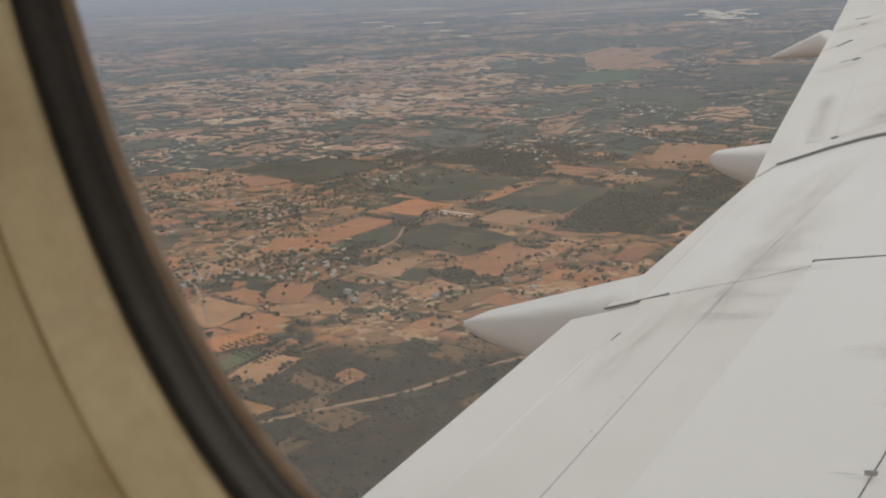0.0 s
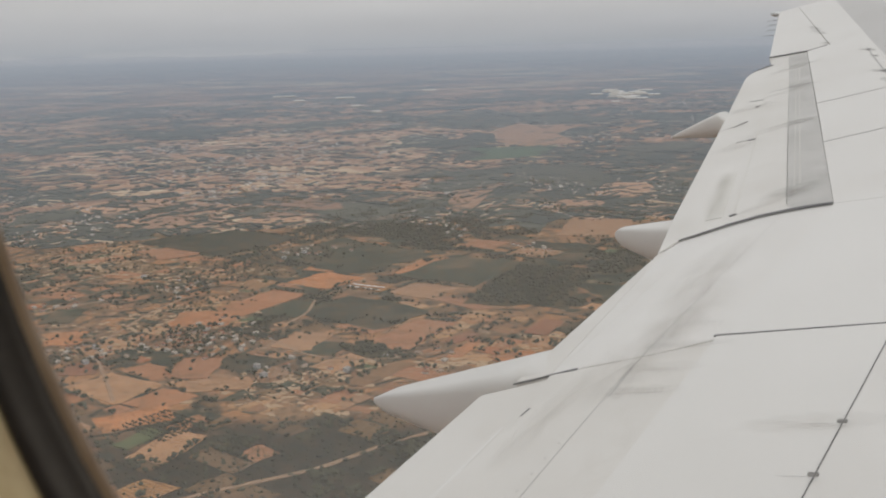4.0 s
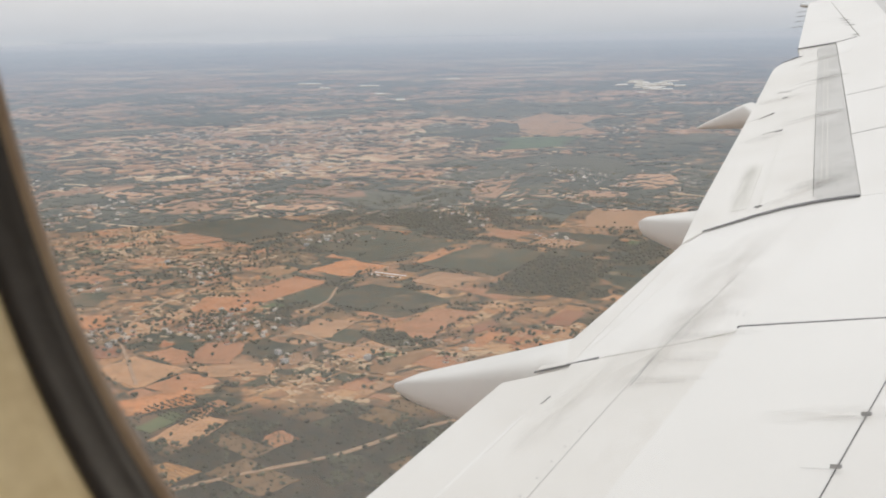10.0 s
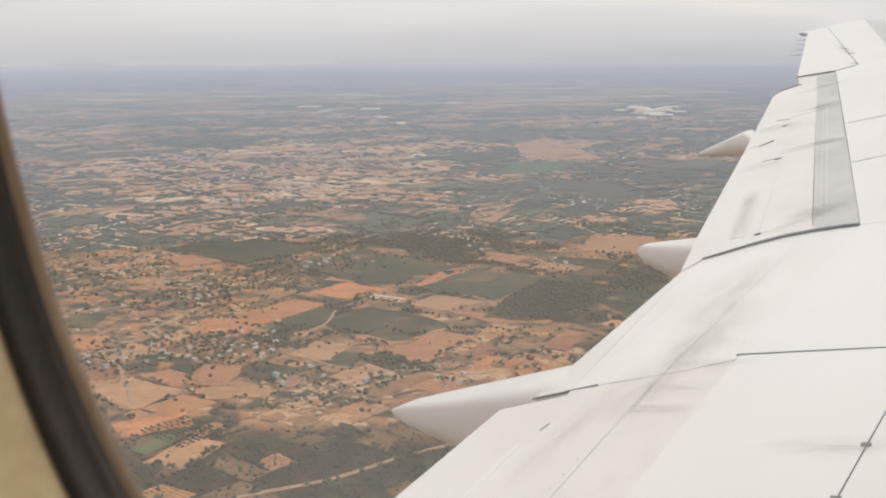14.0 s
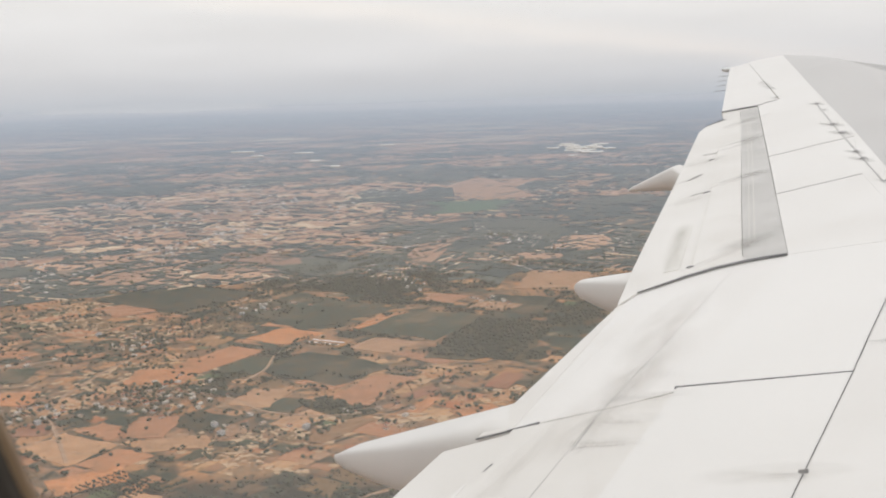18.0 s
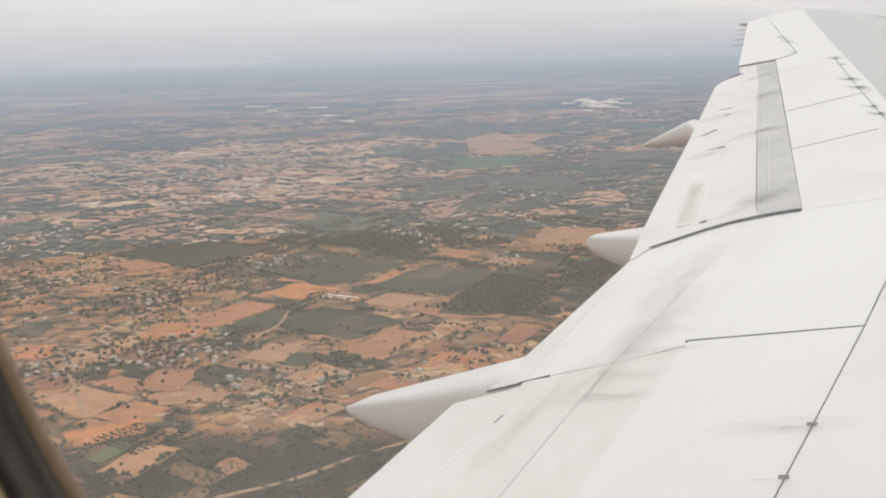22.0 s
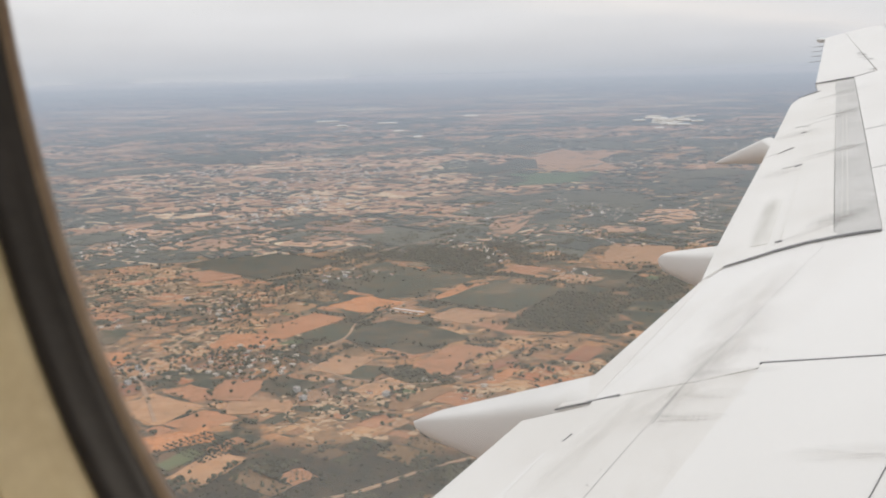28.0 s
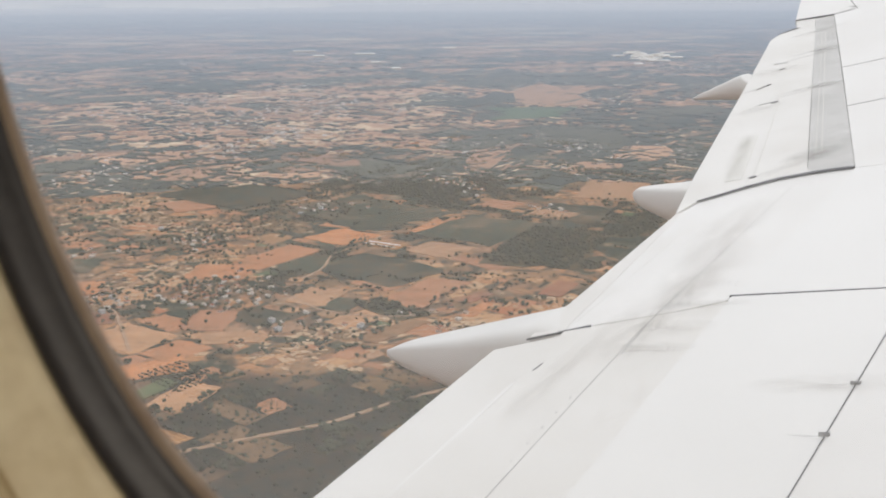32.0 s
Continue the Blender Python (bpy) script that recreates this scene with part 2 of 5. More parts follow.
def ribbon(name, points, widths, material, parent, top=0.004, label=""):
    """A thin strip along points of the plan, with a width at each point."""
    bm = bmesh.new()
    left, right = [], []
    for k, p in enumerate(points):
        a, b = Vector(points[max(k - 1, 0)]), Vector(points[min(k + 1, len(points) - 1)])
        side = (b - a).normalized()
        side = Vector((-side.y, side.x)) * widths[k] * 0.5
        left.append((p[0] + side.x, p[1] + side.y))
        right.append((p[0] - side.x, p[1] - side.y))
    for k in range(len(points) - 1):
        quad = [left[k], right[k], right[k + 1], left[k + 1]]
        if sum(a[0] * b[1] - b[0] * a[1] for a, b in zip(quad, quad[1:] + quad[:1])) < 0:
            quad = quad[::-1]
        lower = [bm.verts.new(on_wing(*q, top - 0.006)) for q in quad]
        upper = [bm.verts.new(on_wing(*q, top)) for q in quad]
        bm.faces.new(upper)
        bm.faces.new(lower[::-1])
        for i in range(4):
            n = (i + 1) % 4
            bm.faces.new((lower[i], lower[n], upper[n], upper[i]))
    return part(name, bm, material, parent, label)


def along(a, b, s):
    return (a[0] + (b[0] - a[0]) * s, a[1] + (b[1] - a[1]) * s)


wing = thing("aircraft_wing", label="white painted aircraft wing with grey leading edge, seams and dirt streaks", category="aircraft wing")

# corners in plan
TE0, TE1, KINK = (-1.272, 0.92), (0.078, 3.100), (0.86, 4.19)
SEAM0, SEAM1, SEAM2 = (-1.05, 0.90), (0.20, 2.86), (1.01, 4.10)
SPT0, SPT1, SPT2 = (-0.614, 0.66), (0.812, 3.046), (1.60, 4.225)
HINGE0, HINGE1, HINGE2 = (-0.307, 0.437), (1.25, 2.783), (2.02, 3.945)
NOTCH_A, NOTCH_B, COVE = (2.64, 9.20), (3.188, 10.306), (3.42, 9.90)
TIP_A, TIP_M, TIP_B, TIP_C = (5.12, 16.15), (5.50, 16.14), (5.78, 15.66), (5.80, 14.6)
SLAT_IN, SLAT_MID = (0.76, -0.28), (3.02, 6.80)

# dark underside that shows only through the gaps
plate("wing_box", [(-0.95, 0.93), (0.9, 4.05), (2.75, 9.1), (3.3, 10.0), TIP_A, TIP_M, TIP_B, TIP_C, (5.0, 10.4), (3.9, 6.0), (1.5, -0.75)], SEAM, wing, -0.045, 0.10)
part_in = plate("inboard_flap", [TE0, TE1, (0.30, 3.085), SEAM1, SEAM0], FLAP, wing, -0.012, 0.05, "white flap with a worn trailing edge")
plate("flap_panel", [SEAM0, SEAM1, (0.30, 3.10), (0.64, 3.036), (0.87, 3.02), (-0.56, 0.63)], FLAP, wing, -0.004, 0.05)
plate("fixed_panel", [(0.193, 3.124), KINK, (0.90, 4.213), (0.64, 3.735), (0.302, 3.110)], FLAP, wing, -0.006, 0.05)
plate("fixed_panel", [(0.303, 3.106), (0.641, 3.732), (0.901, 4.214), (0.965, 4.281), (1.066, 4.298), (1.193, 4.326), (1.326, 4.332), (1.437, 4.306), (1.53, 4.266), SPT2, (1.64, 4.19), (0.90, 3.03), (0.642, 3.04)], SKIN, wing, -0.004, 0.05)
plate("spoiler", [SPT0, SPT1, HINGE1, HINGE0], SPOILER, wing, 0.0025, 0.05, "clean white spoiler panel")
plate("spoiler", [along(SPT1, SPT2, 0.004), SPT2, HINGE2, along(HINGE1, HINGE2, 0.002)], SPOILER, wing, 0.0012, 0.05, "clean white spoiler panel")
plate("wing_skin", [along(HINGE0, HINGE1, 0.0), HINGE1, HINGE2, (2.452, 5.424), (2.952, 6.68), SLAT_MID, SLAT_IN, (0.2, 0.105)], SKIN, wing, 0.003, 0.05)
plate("wing_skin", [SPT2, (2.016, 5.52), (2.45, 5.42), HINGE2], SKIN, wing, 0.003, 0.05)
plate("wing_skin", [(2.02, 5.53), (2.432, 6.81), (2.95, 6.678), (2.455, 5.428)], SKIN, wing, 0.003, 0.05)
plate("wing_skin", [(2.437, 6.825), COVE, (3.44, 9.965), (3.66, 9.985), (3.93, 9.75), (3.022, 6.80), (2.955, 6.688)], SKIN, wing, 0.003, 0.05)
aileron = plate("aileron", [NOTCH_B, TIP_A, along(TIP_A, TIP_M, 0.75), (3.66, 10.0), (3.45, 9.985)], SKIN, wing, 0.0, 0.04)
plate("outer_skin", [(3.665, 9.985), along(TIP_A, TIP_M, 0.755), TIP_M, (5.66, 15.97), TIP_B, (3.935, 9.76)], SKIN, wing, 0.003, 0.05)


def make_slat():
    bm = bmesh.new()
    stations = ((SLAT_IN, 0.98), (SLAT_MID, 0.98), ((3.93, 9.75), 0.98), ((5.093, 13.47), 0.66), ((5.446, 14.6), 0.42), (TIP_B, 0.06))
    for (a, reach_a), (b, reach_b) in zip(stations, stations[1:]):
        rows = []
        for s, drop in ((0.0, 0.0), (0.3, 0.004), (0.6, 0.018), (0.85, 0.05), (1.0, 0.12), (0.9, 0.2)):
            rows.append([bm.verts.new(on_wing(p[0] + CHORD.x * reach * s, p[1] + CHORD.y * reach * s, -drop * min(1, reach + 0.2))) for p, reach in ((a, reach_a), (b, reach_b))])
        for lower, upper in zip(rows, rows[1:]):
            bm.faces.new((lower[0], upper[0], upper[1], lower[1]))
    return part("leading_edge_slat", bm, SLAT, wing, "plain grey metal leading edge")


make_slat()

# outboard flap: white main piece, sooty band ahead, aft strip
outer_flap = plate("outboard_flap", [KINK, (1.06, 4.78), (1.42, 5.78), (1.84, 6.94), NOTCH_A, (2.805, 9.488), (2.993, 9.612), (3.12, 9.86), (3.258, 9.935), (1.466, 4.42), (1.46, 4.315), (1.437, 4.322), (1.326, 4.347), (1.193, 4.341), (1.066, 4.313), (0.967, 4.296)], FLAP, wing, 0.0, 0.05, "white outboard flap with stains")
plate("sooty_band", [(1.463, 4.32), (1.469, 4.42), (3.262, 9.938), (3.417, 9.90), (1.606, 4.245), (1.53, 4.283)], SOOT, outer_flap, -0.002, 0.05, "dark grey sooty band of the flap")
plate("flap_end", [(2.998, 9.62), (3.192, 10.29), (3.443, 9.972), (3.415, 9.91), (3.262, 9.945), (3.124, 9.866)], FLAP, wing, -0.008, 0.04)
ribbon("band_edge", [(1.461, 4.43), (2.25, 6.85), (3.048, 9.295)], (0.012, 0.013, 0.014), FLAP, outer_flap, 0.0008)
ribbon("aft_strip", [(1.17, 4.50), (1.47, 5.35)], (0.07, 0.07), STRIP, outer_flap, 0.003)
ribbon("flap_gap", [(0.967, 4.288), (1.066, 4.305), (1.193, 4.333), (1.326, 4.339), (1.437, 4.313), (1.530, 4.273), (1.596, 4.232)], (0.005, 0.010, 0.016, 0.021, 0.024, 0.024, 0.020), GAP, wing, 0.006, "dark curved gap at the flap's end")
ribbon("spoiler_gap", [(0.806, 3.051), (1.028, 2.918), (1.25, 2.784)], (0.0075, 0.004, 0.0012), GAP, wing, 0.0045)
ribbon("hinge_seam", [HINGE0, HINGE1, (1.42, 3.05)], (0.0026, 0.0028, 0.0024), GAP, wing, 0.0048)
ribbon("hinge_seam", [(1.42, 3.05), (1.62, 3.355), (2.0, 3.93)], (0.0024, 0.0022, 0.0016), GAP, wing, 0.0046)
ribbon("bracket_gap", [(0.182, 3.122), (0.297, 3.112), (0.382, 3.102)], (0.0015, 0.004, 0.017), GAP, wing, -0.0085, "dark notch beside the fairing")


ribbon("bracket_wedge", [(0.282, 3.102), (0.332, 3.096), (0.385, 3.089)], (0.005, 0.010, 0.019), GAP, part_in, -0.0027, "dark wedge of the flap bracket")

# flap track fairings: a flat-topped canoe from its tip to its root at the trailing edge, and on under the wing
def make_fairing(tip, root, wide, deep, lift, nose):
    bm = bmesh.new()
    tip = Vector(tip)
    base = on_wing(*root, lift)
    reach = Vector((base.x - tip.x, base.y - tip.y, 0))
    side = Vector((-reach.y, reach.x, 0)).normalized()
    rings = []
    for s in (0.0, 0.02, 0.06, 0.13, 0.24, 0.4, 0.6, 0.8, 1.0, 1.3, 1.9, 2.5):
        t = min(s, 1.0)
        mid = tip + reach * s
        blunt = nose * deep * min(s / 0.13, 1.0) ** 0.5
        roof = tip.z + (base.z - tip.z - blunt) * t + blunt if s <= 1 else on_wing(mid.x, mid.y, -0.06).z
        keel = tip.z - (deep - (base.z - tip.z) - blunt) * (1 - (1 - t) ** 1.35) - blunt if s <= 1 else roof - deep
        half = wide * max(t, 0.0005) ** 0.55
        roof = max(roof, keel + 0.01)
        ring = []
        for k in range(24):
            a = 2 * math.pi * k / 24
            c, n = math.cos(a), math.sin(a)
            c, n = (math.copysign(abs(c) ** 0.35, c), abs(n) ** 0.3) if n > 0 else (math.copysign(abs(c) ** 0.75, c), -abs(n) ** 0.75)
            z = (roof + keel) / 2 + n * (roof - keel) / 2
            ring.append(bm.verts.new(Vector((mid.x, mid.y, z)) + side * c * half * (1.0 if n > 0 else 1.0 + 0.25 * n)))
        rings.append(ring)
    for a, b in zip(rings, rings[1:]):
        for k in range(24):
            n = (k + 1) % 24
            bm.faces.new((a[k], a[n], b[n], b[k]))
    bm.faces.new(rings[0][::-1])
    bm.faces.new(rings[-1])
    bmesh.ops.recalc_face_normals(bm, faces=bm.faces)
    for f in bm.faces:
        f.smooth = True
    return part("flap_track_fairing", bm, FAIRING, wing, "rounded grey-white canoe fairing under the trailing edge")


make_fairing((-0.319, 3.716, -1.334), (0.30, 3.295), 0.185, 0.385, -0.004, 0.065)
make_fairing((0.791, 4.883, -0.937), (1.04, 4.72), 0.13, 0.21, -0.015, 0.16)
make_fairing((1.633, 7.553, -0.729), (1.95, 7.35), 0.12, 0.185, 0.04, 0.05)

# seams, notches and fittings
ribbon("rivet_seam", [(-0.42, 1.33), (0.162, 2.342), (0.296, 2.575), (0.506, 2.933), (0.716, 3.258), (0.929, 3.569)], (0.003, 0.003, 0.003, 0.003, 0.0028, 0.002), SEAM, wing, -0.0033)
ribbon("edge_seam", [(0.40, 3.09), (0.62, 3.05), (0.78, 3.03)], (0.003, 0.003, 0.002), STRIP, wing, -0.0035)
ribbon("aft_seam", [(-0.33, 2.03), (-0.086, 2.429), (0.129, 2.789)], (0.014, 0.016, 0.010), SPOILER, part_in, -0.0108, "paler strip along the flap seam")
ribbon("scuff", [(0.125, 2.715), (0.165, 2.78), (0.20, 2.835)], (0.003, 0.009, 0.003), STRIP, part_in, -0.0105)
ribbon("aft_seam", [(0.35, 3.165), (0.492, 3.379), (0.827, 3.887)], (0.003, 0.003, 0.002), STRIP, wing, -0.0033)
ribbon("box_seam", [(0.44, 2.80), (0.54, 2.98)], (0.005, 0.004), SEAM, wing, -0.0033)
ribbon("flap_seam", [(1.25, 4.47), (1.826, 6.11), (2.70, 8.75)], (0.005, 0.004, 0.004), STRIP, outer_flap, 0.002)
ribbon("band_seam", [(1.585, 4.60), (2.27, 6.66), (3.0, 8.87)], (0.005, 0.005, 0.006), STRIP, outer_flap, 0.001)
ribbon("band_seam", [(1.565, 4.62), (2.25, 6.68), (2.98, 8.89)], (0.004, 0.004, 0.005), STRIP, outer_flap, 0.001)
ribbon("chord_seam", [(2.02, 5.525), (2.24, 5.475), (2.45, 5.425)], (0.008, 0.008, 0.006), SEAM, wing, 0.005)
ribbon("chord_seam", [(2.435, 6.817), (2.70, 6.75), (2.945, 6.685)], (0.014, 0.014, 0.012), SEAM, wing, 0.005)
ribbon("slot", [(0.185, 2.826), (0.216, 2.866)], (0.004, 0.006), GAP, part_in, -0.003, "short dark slot")
ribbon("notch", [(2.80, 9.492), (2.90, 9.556), (2.995, 9.616)], (0.02, 0.05, 0.07), GAP, wing, 0.004, "dark notch at the flap's outer end")
ribbon("aileron_gap", [(3.188, 10.306), (3.32, 10.14), (3.448, 9.978), (3.645, 10.005)], (0.02, 0.045, 0.04, 0.015), GAP, wing, 0.005, "dark gap beside the aileron")
for line in ([(1.733, 6.199), (1.833, 6.188)], [(2.254, 7.724), (2.327, 7.637)]):
    ribbon("bracket_line", line, (0.012, 0.016), SEAM, outer_flap, 0.0035)
ribbon("drain_hole", [(1.80, 6.16), (1.84, 6.177)], (0.02, 0.024), GAP, outer_flap, 0.004)
ribbon("drain_hole", [(2.20, 7.383), (2.232, 7.397)], (0.02, 0.02), GAP, outer_flap, 0.004)
ribbon("scrape", [(1.871, 6.769), (1.988, 6.864)], (0.004, 0.02), GAP, outer_flap, 0.004)
ribbon("drain_hole", [(1.235, 4.475), (1.262, 4.482)], (0.02, 0.02), GAP, outer_flap, 0.004)


def fitting(x, y):
    """A small hinge fitting: two lugs and a pin."""
    bm = bmesh.new()
    for shift in (-0.004, 0.004):
        a = Vector((x, y)) + Vector((SPAN.x, SPAN.y)) * shift
        slab(bm, [(a.x - 0.005, a.y + 0.003), (a.x + 0.013, a.y - 0.0095), (a.x + 0.0138, a.y - 0.0085), (a.x - 0.0042, a.y + 0.004)], 0.016, 0.006, 0.0005)
    b = (x + 0.014, y - 0.010)
    slab(bm, [(b[0] - 0.0028, b[1] - 0.004), (b[0] - 0.001, b[1] - 0.005), (b[0] + 0.003, b[1] + 0.003), (b[0] + 0.0012, b[1] + 0.004)], 0.018, 0.006, 0.0005)
    return part("hinge_fitting", bm, RIVET, wing, "small grey hinge fitting")


for place in ((0.895, 2.256), (0.756, 2.048), (0.60, 1.815), (1.60, 3.29)):
    fitting(*place)

rivet_data = None


def rivet(x, y, size=0.0045, up=-0.003):
    global rivet_data
    if rivet_data is None:
        bm = bmesh.new()
        low = [bm.verts.new((math.cos(a) * 1.0, math.sin(a) * 1.0, 0)) for a in (k * math.pi / 4 for k in range(8))]
        top = [bm.verts.new((v.co.x * 0.7, v.co.y * 0.7, 0.35)) for v in low]
        bm.faces.new(top)
        for k in range(8):
            bm.faces.new((low[k], low[(k + 1) % 8], top[(k + 1) % 8], top[k]))
        rivet_data = bpy.data.meshes.new("rivet")
        bm.to_mesh(rivet_data)
        bm.free()
        rivet_data.materials.append(RIVET)
    ob = new("rivet", rivet_data)
    ob.parent = wing
    ob.location = on_wing(x, y, up)
    ob.rotation_euler = (0.012, -0.245, 0)
    ob.scale = (size * 0.72, size * 0.72, size * 0.72)


def rivet_row(a, b, count, size=0.0045, up=-0.003):
    count = round(count * 1.2)
    for k in range(count):
        p = along(a, b, k / (count - 1))
        rivet(p[0] + random.uniform(-0.002, 0.002), p[1] + random.uniform(-0.002, 0.002), size, up)


rivet_row((0.735, 3.290), (0.862, 3.178), 7)
rivet_row((0.722, 3.262), (0.850, 3.152), 7)
rivet_row((0.640, 3.128), (0.795, 3.030), 6)
rivet_row((0.548, 2.952), (0.650, 2.868), 5)
rivet_row((0.472, 2.832), (0.585, 2.758), 7)
rivet_row((0.462, 2.808), (0.575, 2.736), 7)
rivet_row((0.455, 2.775), (0.735, 3.235), 18, 0.004)
rivet_row((0.745, 3.300), (1.357, 4.22), 40, 0.0038)
rivet_row((0.715, 3.300), (0.93, 3.600), 14, 0.004)
rivet_row((0.53, 3.09), (0.68, 3.14), 5, 0.0038)
rivet_row((0.51, 3.06), (0.66, 3.10), 5, 0.0038)
rivet_row((0.10, 2.28), (0.27, 2.57), 4, 0.0045)
rivet_row((0.98, 1.86), (1.22, 2.21), 9, 0.0045, 0.0035)
rivet_row((1.38, 2.95), (1.55, 2.84), 7, 0.004, 0.0035)


def smear_material(name, colour, strength, size):
    """Dirt that thins out towards its uneven edge."""
    m = bpy.data.materials.new(name)
    m.use_nodes = True
    tree = m.node_tree
    shader = tree.nodes["Principled BSDF"]
    shader.inputs["Base Color"].default_value = (*colour, 1)
    shader.inputs["Roughness"].default_value = 0.7
    co = tree.nodes.new("ShaderNodeTexCoord")
    length = tree.nodes.new("ShaderNodeVectorMath")
    length.operation = "LENGTH"
    fall = tree.nodes.new("ShaderNodeMapRange")
    fall.inputs["From Min"].default_value, fall.inputs["From Max"].default_value = 1.0, 0.1
    speck = add(tree, "ShaderNodeTexNoise", Scale=size, Detail=6.0, Roughness=0.65)
    cut = tree.nodes.new("ShaderNodeMapRange")
    cut.inputs["From Min"].default_value, cut.inputs["From Max"].default_value = 0.34, 0.66
    cut.inputs["To Max"].default_value = strength
    both = tree.nodes.new("ShaderNodeMath")
    both.operation = "MULTIPLY"
    tree.links.new(co.outputs["Object"], length.inputs[0])
    tree.links.new(length.outputs["Value"], fall.inputs["Value"])
    tree.links.new(co.outputs["Object"], speck.inputs["Vector"])
    tree.links.new(speck.outputs["Fac"], cut.inputs["Value"])
    tree.links.new(fall.outputs[0], both.inputs[0])
    tree.links.new(cut.outputs[0], both.inputs[1])
    tree.links.new(both.outputs[0], shader.inputs["Alpha"])
    return m


SOFT = smear_material("pale_brown_smear", (0.42, 0.375, 0.315), 0.25, 1.6)
DARK = smear_material("dark_soot_smear", (0.12, 0.115, 0.11), 0.85, 2.2)
DULL = smear_material("dull_grey_smear", (0.24, 0.225, 0.20), 0.5, 2.0)
smear_data = {}


def smear(x, y, long, wide, angle, material, up=0.0075):
    """A stain on the skin, long one way; angle in plan."""
    if material.name not in smear_data:
        bm = bmesh.new()
        bm.faces.new([bm.verts.new((math.cos(a), math.sin(a), 0)) for a in (k * math.pi / 12 for k in range(24))])
        smear_data[material.name] = bpy.data.meshes.new("stain")
        bm.to_mesh(smear_data[material.name])
        bm.free()
        smear_data[material.name].materials.append(material)
    ob = new("stain", smear_data[material.name])
    ob.parent = wing
    tilt = Matrix.Rotation(-math.atan(0.25), 4, "Y")
    ob.matrix_local = Matrix.Translation(on_wing(x, y, up)) @ tilt @ Matrix.Rotation(radians(angle), 4, "Z") @ Matrix.Diagonal((long / 2, wide / 2, 1, 1))


# wipes of dirt round the riveted doubler, along the hinge lines and over the outboard flap
for x, y, long, wide, angle, material in (
        (0.52, 2.98, 0.62, 0.26, 57, SOFT), (0.70, 3.20, 0.45, 0.22, 60, SOFT), (0.80, 3.35, 0.7, 0.30, 57, SOFT), (0.60, 2.90, 0.3, 0.10, -32, SOFT),
        (0.72, 3.02, 0.34, 0.07, -30, SOFT), (0.52, 2.77, 0.30, 0.07, -32, SOFT), (0.95, 3.72, 0.9, 0.26, 57, SOFT), (0.25, 2.75, 0.7, 0.12, 57, SOFT),
        (0.84, 2.30, 0.40, 0.12, -28, SOFT), (1.40, 4.50, 0.52, 0.10, 24, SOFT), (1.55, 4.62, 0.34, 0.24, 24, DULL),
        (2.05, 6.28, 0.60, 0.10, 8, SOFT), (2.07, 6.355, 0.42, 0.09, 2, DULL), (2.55, 7.70, 0.60, 0.14, 14, SOFT), (2.58, 7.85, 0.42, 0.10, -6, DULL), (2.16, 6.33, 0.2, 0.2, 12, DULL),
        (2.66, 7.84, 0.22, 0.24, 12, DULL), (1.70, 6.05, 0.34, 0.26, 30, SOFT), (2.16, 7.36, 0.36, 0.36, 30, SOFT), (1.86, 6.76, 0.26, 0.10, 30, SOFT), (1.28, 4.86, 1.0, 0.10, 70, SOFT),
        (1.49, 2.89, 0.36, 0.03, -33, DARK), (1.40, 5.20, 0.5, 0.10, 70, SOFT), (3.0, 9.0, 0.6, 0.3, 20, SOFT)):
    smear(x, y, long, wide, angle, material)
# soot starts round the access points along the slat and the aileron
for x, y, size in ((3.566, 8.813, 1.0), (3.42, 8.30, 0.6), (3.121, 7.416, 1.2), (2.984, 6.926, 1.2), (2.713, 6.092, 0.8), (2.629, 5.81, 0.9), (2.42, 5.08, 0.5),
                   (4.266, 12.215, 0.8), (4.197, 11.889, 1.0), (4.10, 11.55, 0.9), (4.023, 11.209, 1.0), (3.70, 10.18, 0.8), (5.06, 14.75, 0.6)):
    smear(x, y, 0.17 * size, 0.06 * size, 72, DARK, 0.0085)
    smear(x - 0.01, y, 0.24 * size, 0.07 * size, -82, DARK)
    smear(x - 0.01, y + 0.13 * size, 0.15 * size, 0.05 * size, -82, DULL)
    smear(x - 0.02, y - 0.12 * size, 0.17 * size, 0.05 * size, -82, DULL)
ribbon("slat_seam", [(3.62, 9.0), (3.121, 7.416), (2.40, 5.06)], (0.008, 0.008, 0.006), SEAM, wing, 0.0055)
# oil drawn aft of the hinge fittings
for x, y in ((0.895, 2.256), (0.756, 2.048), (0.60, 1.815), (1.60, 3.29)):
    smear(x - 0.03, y + 0.02, 0.10, 0.010, -33, DULL)


def wick(x, y):
    """A static discharge wick behind the trailing edge."""
    bm = bmesh.new()
    bmesh.ops.create_cone(bm, cap_ends=True, segments=6, radius1=0.0035, radius2=0.002, depth=0.15)
    ob = part("static_wick", bm, GAP, aileron, "thin dark static discharge wick")
    ob.location = on_wing(x, y, -0.02) - Vector((CHORD.x, CHORD.y, 0.1)) * 0.11
    ob.rotation_euler = Vector((-CHORD.x, -CHORD.y, -0.1)).to_track_quat("Z", "Y").to_euler()


for place in ((4.74, 14.9), (4.50, 14.15), (4.27, 13.4), (4.03, 12.72)):
    wick(*place)
bm = bmesh.new()
bmesh.ops.create_uvsphere(bm, u_segments=12, v_segments=8, radius=0.055)
for v in bm.verts:
    v.co = Vector((v.co.x * 1.6, v.co.y, v.co.z * 0.7))
tip_lamp = part("tip_light", bm, LAMP, wing, "small clear light at the wing tip")
tip_lamp.location = on_wing(5.05, 16.08, -0.01)

